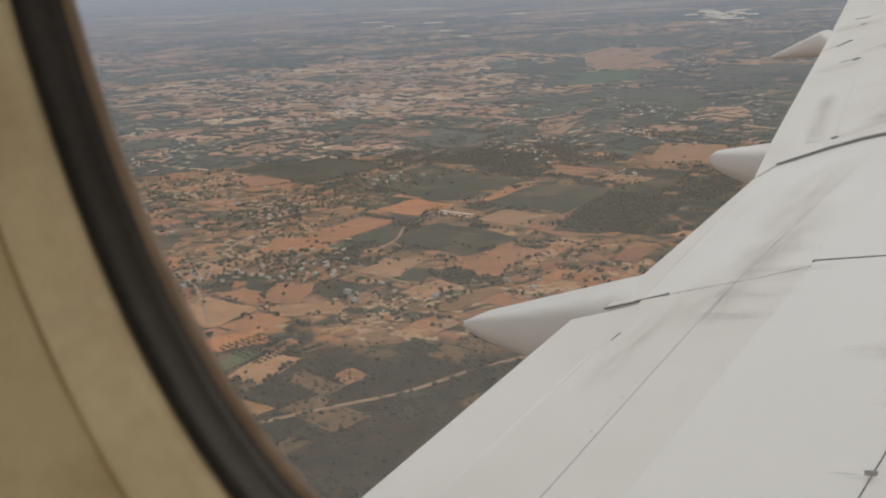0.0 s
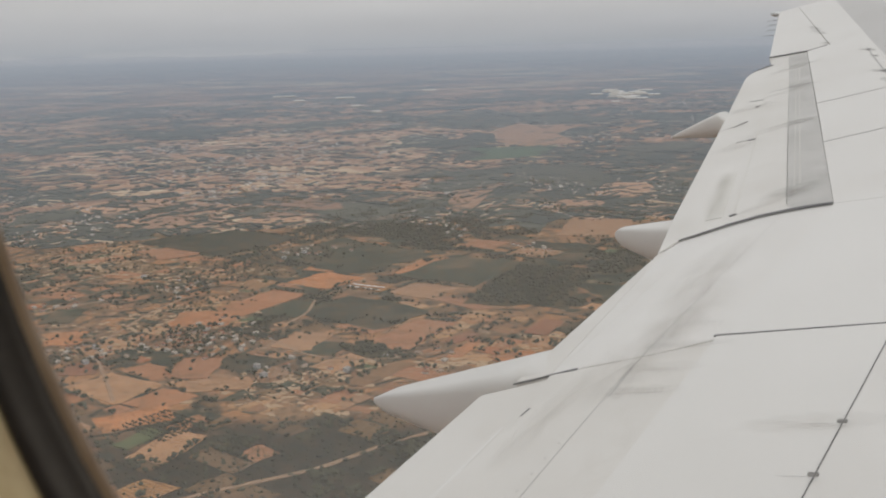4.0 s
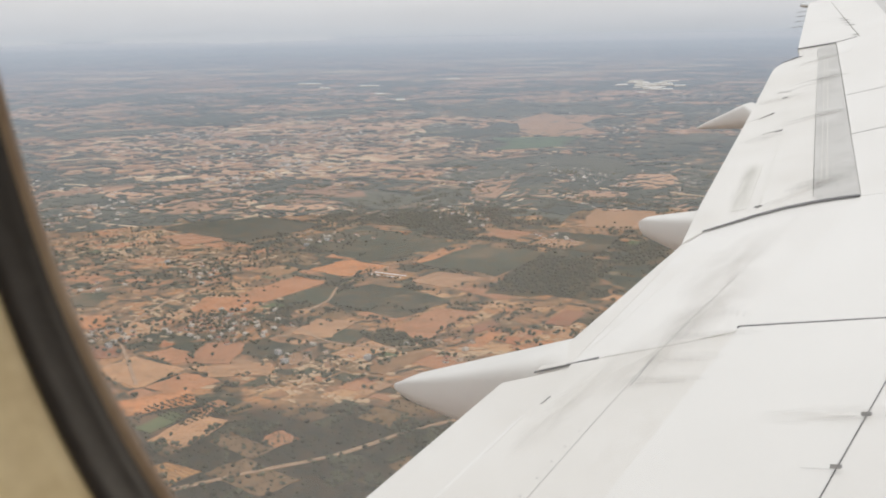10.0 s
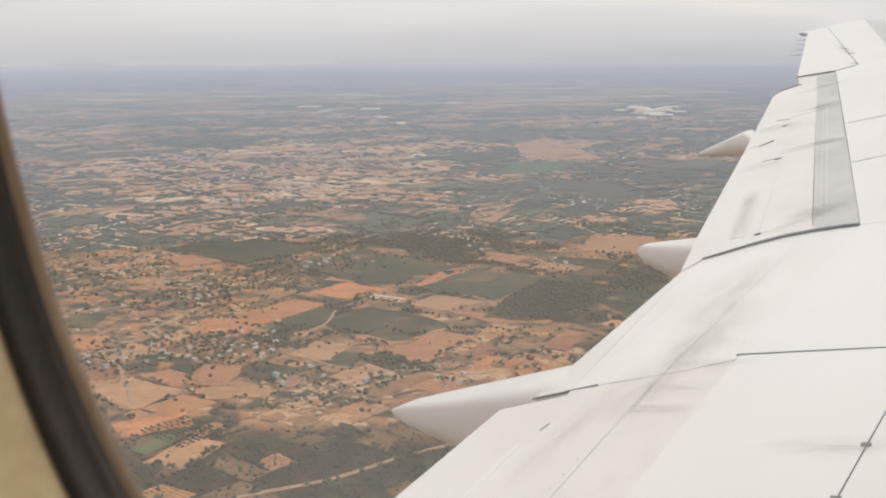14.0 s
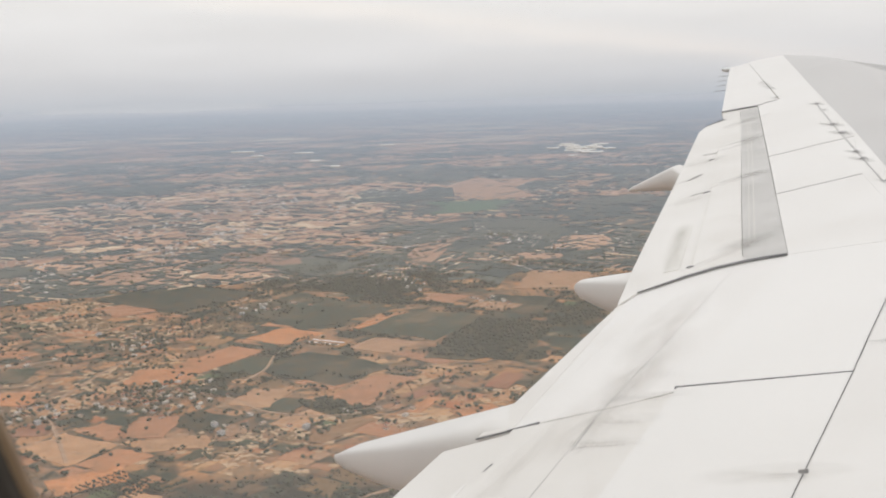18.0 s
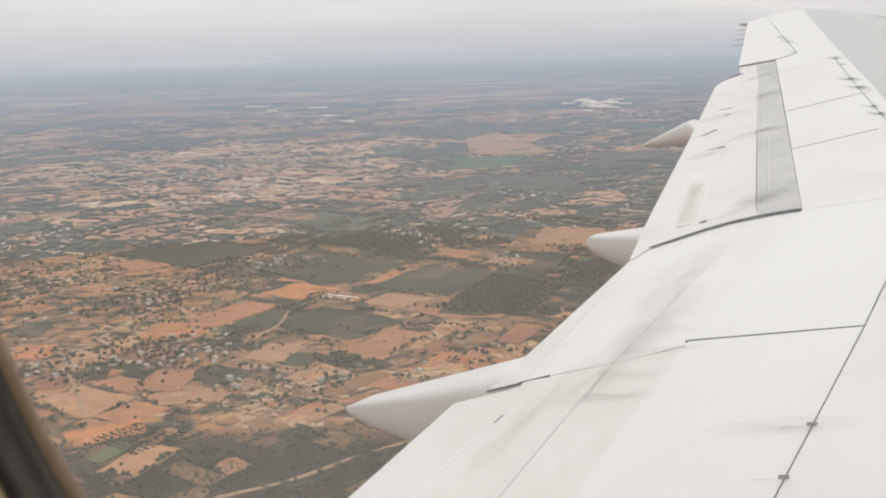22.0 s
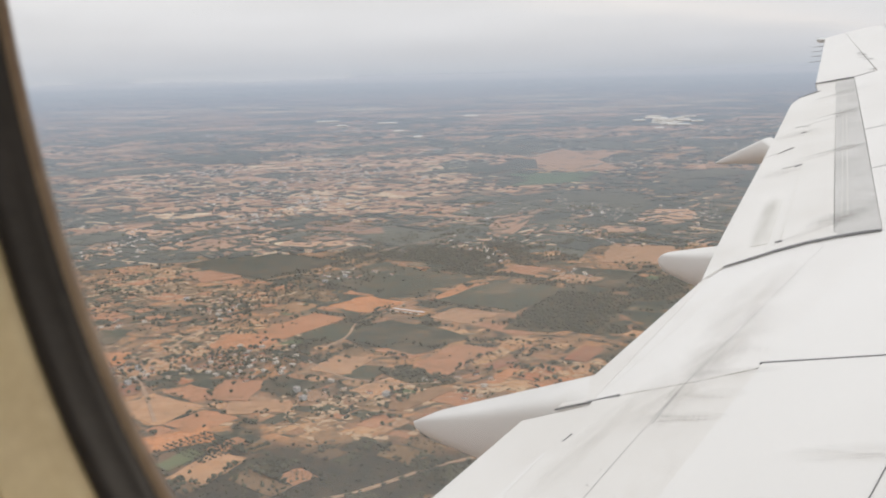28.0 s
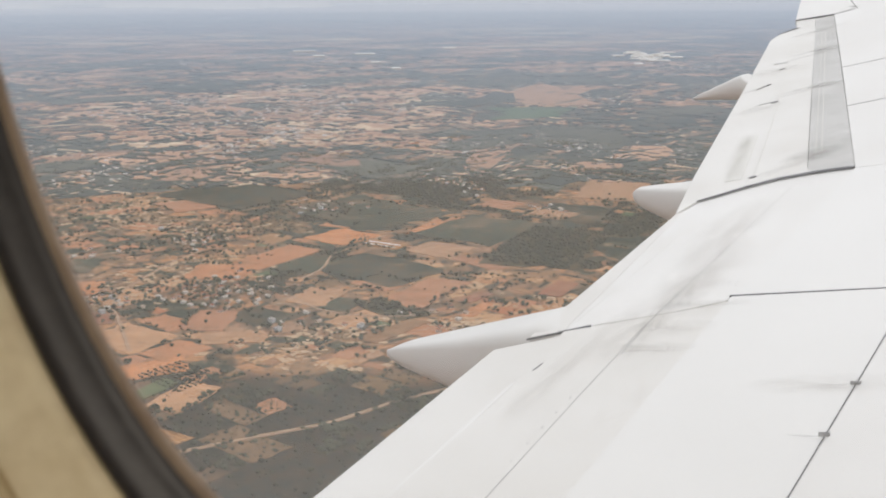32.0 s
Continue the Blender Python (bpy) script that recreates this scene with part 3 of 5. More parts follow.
# ---- the cabin window ----
TURN = radians(35)
OUT = Vector((math.sin(TURN), math.cos(TURN), 0))
FORE = Vector((math.cos(TURN), -math.sin(TURN), 0))
UP = Vector((0, 0, 1))


def hole(e, d, n=96):
    """The window's rounded outline, widened by e, at depth d outwards."""
    pts = []
    for k in range(n):
        a = 2 * math.pi * k / n
        c, s = math.cos(a), math.sin(a)
        q = 2 / 2.28
        u = -0.123 + (0.149 + e) * math.copysign(abs(c) ** q, c)
        v = 0.118 + (0.257 + e) * math.copysign(abs(s) ** q, s)
        pts.append(FORE * u + UP * v + OUT * d)
    return pts


def rings_mesh(profile, n=96):
    bm = bmesh.new()
    rows = [[bm.verts.new(p) for p in hole(e, d, n)] for e, d in profile]
    for a, b in zip(rows, rows[1:]):
        for k in range(n):
            m = (k + 1) % n
            bm.faces.new((a[k], a[m], b[m], b[k]))
    for f in bm.faces:
        f.smooth = True
    return bm


window = tagged(new("window_1"), "oval cabin window with cream surround and black rubber gasket", "cabin window", "", "structure")
part("window_surround", rings_mesh([(0.0156, 0.145), (0.0147, 0.1375), (0.0172, 0.1345), (0.0265, 0.1262), (0.0278, 0.1232), (0.0305, 0.1222), (0.056, 0.100), (0.085, 0.074), (0.12, 0.050), (0.16, 0.040)]), CREAM, window, "cream plastic window surround with brown scuffs")
part("gasket", rings_mesh([(0.0030, 0.149), (0.0034, 0.1465), (0.0056, 0.1445), (0.0084, 0.1425), (0.0092, 0.1408), (0.0122, 0.1385), (0.0146, 0.1388), (0.0154, 0.143)]), RUBBER, window, "black rubber gasket")
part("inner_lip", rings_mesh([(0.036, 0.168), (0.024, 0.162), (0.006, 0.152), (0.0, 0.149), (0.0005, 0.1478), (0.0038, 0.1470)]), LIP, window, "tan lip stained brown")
part("seam_line", rings_mesh([(0.0267, 0.1258), (0.0280, 0.1228), (0.0292, 0.1224)]), CREASE, window, "thin brown line along the surround's seam")
bm = bmesh.new()
bm.faces.new([bm.verts.new(p) for p in hole(0.028, 0.164)])
pane = part("pane", bm, PANE, window, "clear acrylic pane with a dusty veil in place of haze")
pane.visible_shadow = False


def wall_with_hole():
    bm = bmesh.new()
    n = 96
    inner = [bm.verts.new(p) for p in hole(0.158, 0.041, n)]
    outer = []
    for k in range(n):
        a = 2 * math.pi * (k + 0.0) / n
        c, s = math.cos(a), math.sin(a)
        r = min(1.9 / max(abs(c), 1e-6), 1.25 / max(abs(s), 1e-6))
        outer.append(bm.verts.new(FORE * (-0.123 + r * c) + UP * (0.118 + r * s) + OUT * 0.041))
    back = [bm.verts.new(v.co + OUT * 0.16) for v in outer]
    rim = [bm.verts.new(p) for p in hole(0.15, 0.201, n)]
    for k in range(n):
        m = (k + 1) % n
        bm.faces.new((inner[k], inner[m], outer[m], outer[k]))
        bm.faces.new((outer[k], outer[m], back[m], back[k]))
        bm.faces.new((back[k], back[m], rim[m], rim[k]))
    return bm


tagged(part("wall_outer", wall_with_hole(), CABIN), "beige cabin side wall around the window", "wall", "", "structure")


def box_room(name, u0, u1, v0, v1, d0, d1, material, label, category):
    bm = bmesh.new()
    bmesh.ops.create_cube(bm, size=1)
    for v in bm.verts:
        u, w, d = (u0 + (v.co.x + 0.5) * (u1 - u0), v0 + (v.co.z + 0.5) * (v1 - v0), d0 + (v.co.y + 0.5) * (d1 - d0))
        v.co = FORE * u + UP * w + OUT * d
    tagged(part(name, bm, material), label, category, "", "structure")


box_room("wall_inner", -2.02, 1.78, -1.13, 1.37, -2.6, -2.5, CABIN, "plain beige cabin wall", "wall")
box_room("wall_aft", -2.12, -2.02, -1.13, 1.37, -2.5, 0.041, CABIN, "plain beige cabin partition", "wall")
box_room("wall_fore", 1.78, 1.88, -1.13, 1.37, -2.5, 0.041, CABIN, "plain beige cabin partition", "wall")
box_room("floor", -2.12, 1.88, -1.23, -1.132, -2.6, 0.041, CARPET, "dark cabin carpet", "floor")
# fill light out of view, added to brighten the cream window surround
cabin_fill = new("cabin_fill", bpy.data.lights.new("cabin_fill", "AREA"))
cabin_fill.data.shape, cabin_fill.data.size, cabin_fill.data.size_y = "RECTANGLE", 2.4, 0.25
cabin_fill.data.energy, cabin_fill.data.color = 26.0, (1.0, 0.88, 0.70)
cabin_fill.matrix_world = look(FORE * -0.1 + UP * 1.35 + OUT * -1.2, FORE * -0.1 + OUT * -1.0)
box_room("ceiling", -2.12, 1.88, 1.368, 1.45, -2.6, 0.041, CABIN, "plain beige cabin ceiling", "ceiling")

# ---- the land ----
DEEP, NEAR = -450.0, 2600.0


def land(x, y, up=0.0):
    """A place of the plain. Past NEAR the plain is drawn in, so that its horizon lies within reach. Returns it with its scale."""
    rho = math.hypot(x, y)
    if rho <= NEAR:
        return Vector((x, y, DEEP + up)), 1.0
    r = NEAR + (4850 - NEAR) * (1 - NEAR / rho)
    k = r / rho
    return Vector((x * k, y * k, (DEEP + up) * k)), k


def rings(radii, turns):
    verts, faces, flat = [], [], []
    for r in radii:
        for k in range(turns):
            a = 2 * math.pi * k / turns
            p, _ = land(r * math.sin(a), r * math.cos(a))
            verts.append(p)
            flat.append((r * math.sin(a), r * math.cos(a), 0.0))
    for i in range(len(radii) - 1):
        for k in range(turns):
            m = (k + 1) % turns
            faces.append((i * turns + k, i * turns + m, (i + 1) * turns + m, (i + 1) * turns + k))
    return verts, faces, flat


def land_mesh(name, radii, turns, material):
    verts, faces, flat = rings(radii, turns)
    data = bpy.data.meshes.new(name)
    data.from_pydata(verts, [], [f[::-1] for f in faces])
    layer = data.attributes.new("plain", "FLOAT_VECTOR", "POINT")
    layer.data.foreach_set("vector", [c for p in flat for c in p])
    data.materials.append(material)
    return new(name, data)



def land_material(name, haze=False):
    """Dry patchwork of soil, stubble, crops and scrub with hedges, tracks and hamlets; with haze, an air-coloured glow
    is painted over it, growing with distance.
    """
    m = bpy.data.materials.new(name)
    m.use_nodes = True
    tree = m.node_tree
    shader = tree.nodes["Principled BSDF"]
    shader.inputs["Roughness"].default_value, shader.inputs["Specular IOR Level"].default_value = 0.95, 0.1
    link = tree.links.new

    def maths(kind, a, b):
        node = tree.nodes.new("ShaderNodeMath")
        node.operation = kind
        for socket, value in zip(node.inputs, (a, b)):
            if isinstance(value, (int, float)):
                socket.default_value = value
            else:
                link(value, socket)
        return node.outputs[0]

    def step(value, low, high, top=1.0, bottom=0.0):
        node = tree.nodes.new("ShaderNodeMapRange")
        for key, v in (("From Min", low), ("From Max", high), ("To Min", bottom), ("To Max", top)):
            node.inputs[key].default_value = v
        link(value, node.inputs["Value"])
        return node.outputs[0]

    def blend(factor, under, colour):
        node = tree.nodes.new("ShaderNodeMix")
        node.data_type = "RGBA"
        node.inputs["B"].default_value = (*colour, 1)
        link(factor, node.inputs["Factor"])
        link(under, node.inputs["A"])
        return node.outputs["Result"]

    def grain(source, scale, detail=5.0, rough=0.6):
        node = add(tree, "ShaderNodeTexNoise", Scale=scale, Detail=detail, Roughness=rough)
        link(source, node.inputs["Vector"])
        return node

    at = tree.nodes.new("ShaderNodeAttribute")
    at.attribute_name = "plain"
    spot = at.outputs["Vector"]
    turn = tree.nodes.new("ShaderNodeMapping")
    turn.inputs["Rotation"].default_value = (0, 0, radians(-52))
    link(spot, turn.inputs["Vector"])
    shift = tree.nodes.new("ShaderNodeVectorMath")
    shift.operation = "MULTIPLY_ADD"
    shift.inputs[1].default_value = (60, 60, 0)
    link(grain(turn.outputs[0], 0.007, 2.0).outputs["Color"], shift.inputs[0])
    link(turn.outputs[0], shift.inputs[2])
    warped = shift.outputs[0]

    def cells(scale):
        node = add(tree, "ShaderNodeTexVoronoi", Scale=scale, Randomness=0.9)
        node.distance = "CHEBYCHEV"
        link(warped, node.inputs["Vector"])
        split_up = tree.nodes.new("ShaderNodeSeparateColor")
        link(node.outputs["Color"], split_up.inputs[0])
        return split_up.outputs[0]

    def edges(scale):
        node = add(tree, "ShaderNodeTexVoronoi", Scale=scale, Randomness=0.9)
        node.feature = "DISTANCE_TO_EDGE"
        link(warped, node.inputs["Vector"])
        return node.outputs["Distance"]

    tract = grain(spot, 0.0011, 4.0).outputs["Fac"]
    if haze:
        value = maths("ADD", maths("MULTIPLY", cells(0.0026), 0.36), maths("MULTIPLY", cells(0.0065), 0.40))
        value = maths("ADD", value, maths("MULTIPLY", cells(0.015), 0.26))
        value = maths("ADD", value, step(tract, 0.34, 0.66, 0.22, -0.26))
    else:
        value = maths("ADD", maths("MULTIPLY", cells(0.0085), 0.42), maths("MULTIPLY", cells(0.021), 0.40))
        value = maths("ADD", value, step(tract, 0.30, 0.70, 0.42, -0.20))
    fields = tree.nodes.new("ShaderNodeValToRGB")
    fields.color_ramp.interpolation = "CONSTANT"
    fields.color_ramp.elements[0].color = (0.050, 0.056, 0.036, 1)
    fields.color_ramp.elements[1].position, fields.color_ramp.elements[1].color = 0.93, (0.50, 0.32, 0.185, 1)
    for place, c in ((0.24, (0.085, 0.078, 0.048)), (0.37, (0.19, 0.12, 0.070)), (0.46, (0.31, 0.163, 0.088)), (0.54, (0.25, 0.148, 0.085)), (0.61, (0.41, 0.205, 0.095)), (0.70, (0.31, 0.175, 0.09)), (0.77, (0.50, 0.285, 0.145)), (0.86, (0.41, 0.225, 0.11))):
        fields.color_ramp.elements.new(place).color = (*c, 1)
    link(value, fields.inputs["Fac"])
    colour = fields.outputs["Color"]
    # wear inside the plots, bushes, bare pale soil, hedges along the bounds, tracks
    colour = blend(step(grain(warped, 0.03, 7.0, 0.68).outputs["Fac"], 0.52, 0.66, 0.3 if haze else 0.55), colour, (0.17, 0.12, 0.07))
    colour = blend(step(grain(spot, 0.05, 8.0, 0.72).outputs["Fac"], 0.60, 0.70, 0.35), colour, (0.46, 0.28, 0.155))
    colour = blend(step(grain(spot, 0.075, 6.0, 0.72).outputs["Fac"], 0.545, 0.62, 0.45 if haze else 0.85), colour, (0.045, 0.048, 0.031))
    colour = blend(step(grain(spot, 0.33, 4.0, 0.7).outputs["Fac"], 0.55, 0.64, 0.3 if haze else 0.6), colour, (0.062, 0.056, 0.034))
    colour = blend(step(grain(spot, 0.013, 7.0, 0.7).outputs["Fac"], 0.56, 0.66, 0.5), colour, (0.44, 0.30, 0.19))
    hedge = maths("MULTIPLY", step(edges(0.012), 0.085, 0.03), step(grain(spot, 0.02, 4.0).outputs["Fac"], 0.46, 0.54))
    colour = blend(maths("MULTIPLY", hedge, 0.85), colour, (0.042, 0.046, 0.030))
    if haze:
        # hamlets far off: clusters of pale specks
        dots = add(tree, "ShaderNodeTexVoronoi", Scale=0.026, Randomness=1.0)
        link(spot, dots.inputs["Vector"])
        hamlet = maths("MULTIPLY", step(dots.outputs["Distance"], 0.30, 0.20), step(grain(spot, 0.0024, 2.0).outputs["Fac"], 0.56, 0.62))
        colour = blend(hamlet, colour, (0.62, 0.56, 0.48))
    if not haze:
        # a broad tract of dark scrub on the near side of the road
        away = tree.nodes.new("ShaderNodeVectorMath")
        away.operation = "DISTANCE"
        away.inputs[1].default_value = (-90, 640, 0)
        link(spot, away.inputs[0])
        rough_edge = maths("ADD", away.outputs["Value"], maths("MULTIPLY", grain(spot, 0.008, 6.0).outputs["Fac"], 340.0))
        bush = tree.nodes.new("ShaderNodeMix")
        bush.data_type = "RGBA"
        bush.inputs["A"].default_value, bush.inputs["B"].default_value = (0.040, 0.038, 0.024, 1), (0.088, 0.066, 0.042, 1)
        link(step(grain(spot, 0.05, 8.0, 0.7).outputs["Fac"], 0.42, 0.64), bush.inputs["Factor"])
        wild = tree.nodes.new("ShaderNodeMix")
        wild.data_type = "RGBA"
        link(step(rough_edge, 770.0, 680.0, 0.97), wild.inputs["Factor"])
        link(colour, wild.inputs["A"])
        link(bush.outputs["Result"], wild.inputs["B"])
        colour = wild.outputs["Result"]
    link(colour, shader.inputs["Base Color"])
    # haze is painted in: emission in air colours, mixed in by distance
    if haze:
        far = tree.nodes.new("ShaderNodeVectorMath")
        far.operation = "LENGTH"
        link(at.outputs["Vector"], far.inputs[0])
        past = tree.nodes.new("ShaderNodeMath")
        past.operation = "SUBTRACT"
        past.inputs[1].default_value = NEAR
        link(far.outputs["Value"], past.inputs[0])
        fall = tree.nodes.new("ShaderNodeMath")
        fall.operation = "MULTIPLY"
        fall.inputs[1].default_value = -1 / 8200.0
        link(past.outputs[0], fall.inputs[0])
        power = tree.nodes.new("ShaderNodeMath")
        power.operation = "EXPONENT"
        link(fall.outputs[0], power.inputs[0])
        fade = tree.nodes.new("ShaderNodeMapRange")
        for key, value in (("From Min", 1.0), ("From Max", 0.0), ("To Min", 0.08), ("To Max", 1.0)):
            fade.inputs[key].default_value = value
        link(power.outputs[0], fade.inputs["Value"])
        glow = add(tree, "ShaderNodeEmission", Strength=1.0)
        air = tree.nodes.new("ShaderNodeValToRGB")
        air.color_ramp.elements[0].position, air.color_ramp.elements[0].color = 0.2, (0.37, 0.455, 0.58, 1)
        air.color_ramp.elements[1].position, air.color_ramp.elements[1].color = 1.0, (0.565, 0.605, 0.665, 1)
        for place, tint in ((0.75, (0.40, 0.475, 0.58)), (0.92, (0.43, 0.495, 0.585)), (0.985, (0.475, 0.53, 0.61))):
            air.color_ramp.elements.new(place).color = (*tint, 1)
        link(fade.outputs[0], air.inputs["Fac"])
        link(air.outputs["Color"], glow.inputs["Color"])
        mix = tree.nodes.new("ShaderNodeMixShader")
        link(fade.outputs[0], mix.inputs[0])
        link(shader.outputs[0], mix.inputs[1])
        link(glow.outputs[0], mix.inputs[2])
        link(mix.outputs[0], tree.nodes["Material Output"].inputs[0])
    return m


EARTH = land_material("dry_farmland")
DISTANCE = land_material("haze_glow_distance", True)
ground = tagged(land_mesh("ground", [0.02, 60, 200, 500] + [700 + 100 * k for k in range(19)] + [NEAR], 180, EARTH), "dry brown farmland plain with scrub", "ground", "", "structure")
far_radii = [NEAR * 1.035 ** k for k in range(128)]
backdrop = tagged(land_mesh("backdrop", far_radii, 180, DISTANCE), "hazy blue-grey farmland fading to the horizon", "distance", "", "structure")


# the hills are painted haze throughout: plain glow in a pale air colour
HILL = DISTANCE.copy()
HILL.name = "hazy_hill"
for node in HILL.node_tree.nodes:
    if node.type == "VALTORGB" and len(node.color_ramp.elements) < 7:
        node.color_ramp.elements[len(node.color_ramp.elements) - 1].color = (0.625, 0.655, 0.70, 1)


def make_ridge(start, stop, high, seed):
    """A long low range of hills at the edge of sight, between two bearings in degrees."""
    verts, faces, n = [], [], 60
    for k in range(n + 1):
        s = k / n
        a = radians(start + (stop - start) * s)
        rise = high * math.sin(math.pi * s) ** 0.8 * (0.75 + 0.5 * noise.noise(Vector((s * 5, seed, 0))) + 0.2 * noise.noise(Vector((s * 17, seed, 3))))
        for r, z in ((4700, -75.0), (4780, rise * 0.7 - 34), (4840, rise - 20), (4900, -70.0)):
            verts.append((r * math.sin(a), r * math.cos(a), z))
    for k in range(n):
        for i in range(3):
            faces.append((4 * k + i, 4 * k + 4 + i, 4 * k + 5 + i, 4 * k + 1 + i))
    data = bpy.data.meshes.new("hill")
    data.from_pydata(verts, [], faces)
    layer = data.attributes.new("plain", "FLOAT_VECTOR", "POINT")
    # coordinates stretched so that the painted haze is full here
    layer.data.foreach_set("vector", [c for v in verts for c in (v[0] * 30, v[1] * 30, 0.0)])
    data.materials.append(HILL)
    tagged(new("hill", data), "long low hill on the horizon glowing in blue-grey haze colour", "hill", "", "structure")


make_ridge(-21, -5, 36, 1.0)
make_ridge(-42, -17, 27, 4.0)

# ---- fields, roads, trees and villages ----
rng = random.Random(7)
GRID = radians(52)
GU, GV = Vector((math.cos(GRID), math.sin(GRID), 0)), Vector((-math.sin(GRID), math.cos(GRID), 0))


def field_material(name, a, b, scale, rows=0.0):
    """Ploughed or planted ground: two tones, furrows along one way, and a tint of its own for each plot."""
    m = paint(name, a, b, 0.95, scale, scale * 9, 0.0, spread=0.55, spec=0.1)
    tree = m.node_tree
    shader = tree.nodes["Principled BSDF"]
    source = shader.inputs["Base Color"].links[0].from_socket
    info = tree.nodes.new("ShaderNodeObjectInfo")
    tone = tree.nodes.new("ShaderNodeHueSaturation")
    for key, lo, hi in (("Value", 0.92, 1.36), ("Saturation", 1.02, 1.16)):
        span = tree.nodes.new("ShaderNodeMapRange")
        span.inputs["To Min"].default_value, span.inputs["To Max"].default_value = lo, hi
        tree.links.new(info.outputs["Random"], span.inputs["Value"])
        tree.links.new(span.outputs[0], tone.inputs[key])
    tree.links.new(source, tone.inputs["Color"])
    out = tone.outputs["Color"]
    if rows:
        co = tree.nodes.new("ShaderNodeTexCoord")
        turn = tree.nodes.new("ShaderNodeMapping")
        turn.inputs["Rotation"].default_value = (0, 0, -GRID)
        wave = add(tree, "ShaderNodeTexWave", Scale=rows, Distortion=1.5, Detail=2.0)
        dark = tree.nodes.new("ShaderNodeMix")
        dark.data_type = "RGBA"
        dark.blend_type = "MULTIPLY"
        dark.inputs["B"].default_value = (0.62, 0.62, 0.6, 1)
        tree.links.new(co.outputs["Object"], turn.inputs["Vector"])
        tree.links.new(turn.outputs[0], wave.inputs["Vector"])
        tree.links.new(wave.outputs["Fac"], dark.inputs["Factor"])
        tree.links.new(out, dark.inputs["A"])
        out = dark.outputs["Result"]
    # scrub and wear creeping over the plot
    spot_co = tree.nodes.new("ShaderNodeTexCoord")
    for size, low, high, amount, tint in ((0.035, 0.50, 0.66, 0.5, (0.16, 0.105, 0.056)), (0.16, 0.55, 0.63, 0.7, (0.065, 0.058, 0.032)), (0.02, 0.56, 0.72, 0.4, (0.42, 0.26, 0.155)), (0.45, 0.56, 0.66, 0.45, (0.12, 0.085, 0.05)), (0.008, 0.50, 0.64, 0.35, (0.30, 0.19, 0.115))):
        spot = add(tree, "ShaderNodeTexNoise", Scale=size, Detail=8.0, Roughness=0.68)
        cut = tree.nodes.new("ShaderNodeMapRange")
        cut.inputs["From Min"].default_value, cut.inputs["From Max"].default_value, cut.inputs["To Max"].default_value = low, high, amount
        over = tree.nodes.new("ShaderNodeMix")
        over.data_type = "RGBA"
        over.inputs["B"].default_value = (*tint, 1)
        tree.links.new(spot_co.outputs["Object"], spot.inputs["Vector"])
        tree.links.new(spot.outputs["Fac"], cut.inputs["Value"])
        tree.links.new(cut.outputs[0], over.inputs["Factor"])
        tree.links.new(out, over.inputs["A"])
        out = over.outputs["Result"]
    tree.links.new(out, shader.inputs["Base Color"])
    return m


FIELDS = {
    "orange": field_material("orange_soil", (0.365, 0.178, 0.10), (0.44, 0.228, 0.135), 0.03),
    "tan": field_material("tan_stubble", (0.34, 0.20, 0.122), (0.42, 0.26, 0.165), 0.04),
    "red": field_material("red_soil", (0.29, 0.125, 0.075), (0.35, 0.17, 0.105), 0.03),
    "rows": field_material("furrowed_soil", (0.34, 0.19, 0.10), (0.41, 0.245, 0.14), 0.03, 0.05),
    "green": field_material("dark_green_crop", (0.042, 0.047, 0.032), (0.060, 0.064, 0.042), 0.05),
    "bright": field_material("green_crop", (0.09, 0.115, 0.06), (0.12, 0.14, 0.075), 0.04),
    "scrub": field_material("dry_scrub", (0.13, 0.088, 0.053), (0.215, 0.138, 0.08), 0.06),
    "wood": field_material("wood_floor", (0.05, 0.047, 0.028), (0.10, 0.08, 0.045), 0.07),
}
LABELS = {"orange": "bare orange soil field", "tan": "pale tan stubble field", "red": "ploughed red soil field", "rows": "furrowed brown soil field",
          "green": "dark green crop field", "bright": "green crop field", "scrub": "dry brown scrub plot", "wood": "dark wooded plot"}
PLOTS = []


def plot_faces(corners, up):
    """Top and sides of a plot with its corners in the plain."""
    verts = [land(c.x, c.y, up)[0] for c in corners] + [land(c.x, c.y, -0.4)[0] for c in corners]
    n = len(corners)
    faces = [tuple(range(n))] + [(k, k + n, (k + 1) % n + n, (k + 1) % n) for k in range(n)]
    return verts, faces


def ragged(mid, long, wide, turn, jag):
    """An outline of 24 corners: a skewed rectangle with uneven edges."""
    u, v = Vector((math.cos(turn), math.sin(turn), 0)), Vector((-math.sin(turn), math.cos(turn), 0))
    steps = [k / 3 - 1 for k in range(6)]
    base = [(a, -1) for a in steps] + [(1, a) for a in steps] + [(-a, 1) for a in steps] + [(-1, -a) for a in steps]
    skew = rng.uniform(-0.12, 0.12)
    base = [(a + skew * b, b - skew * a) for a, b in base]
    return [mid + u * (long / 2 * a + rng.uniform(-jag, jag)) + v * (wide / 2 * b + rng.uniform(-jag, jag)) for a, b in base]


def add_plot(kind, mid, long, wide, turn=GRID, jag=None, up=0.5):
    jag = min(long, wide) * 0.05 if jag is None else jag
    PLOTS.append((kind, Vector((*mid, 0)), long, wide, turn, jag, up))


FAR_MARKS = []


def mark(kind, x, y, long, wide, turn):
    """A plot that stands out; past the near plain it is left for the hazy plates."""
    if math.hypot(x, y) > 2500:
        FAR_MARKS.append((kind, x, y, long, wide, radians(turn)))
    else:
        add_plot(kind, (x, y), long, wide, radians(turn), None, 0.55 + 0.012 * len(PLOTS))


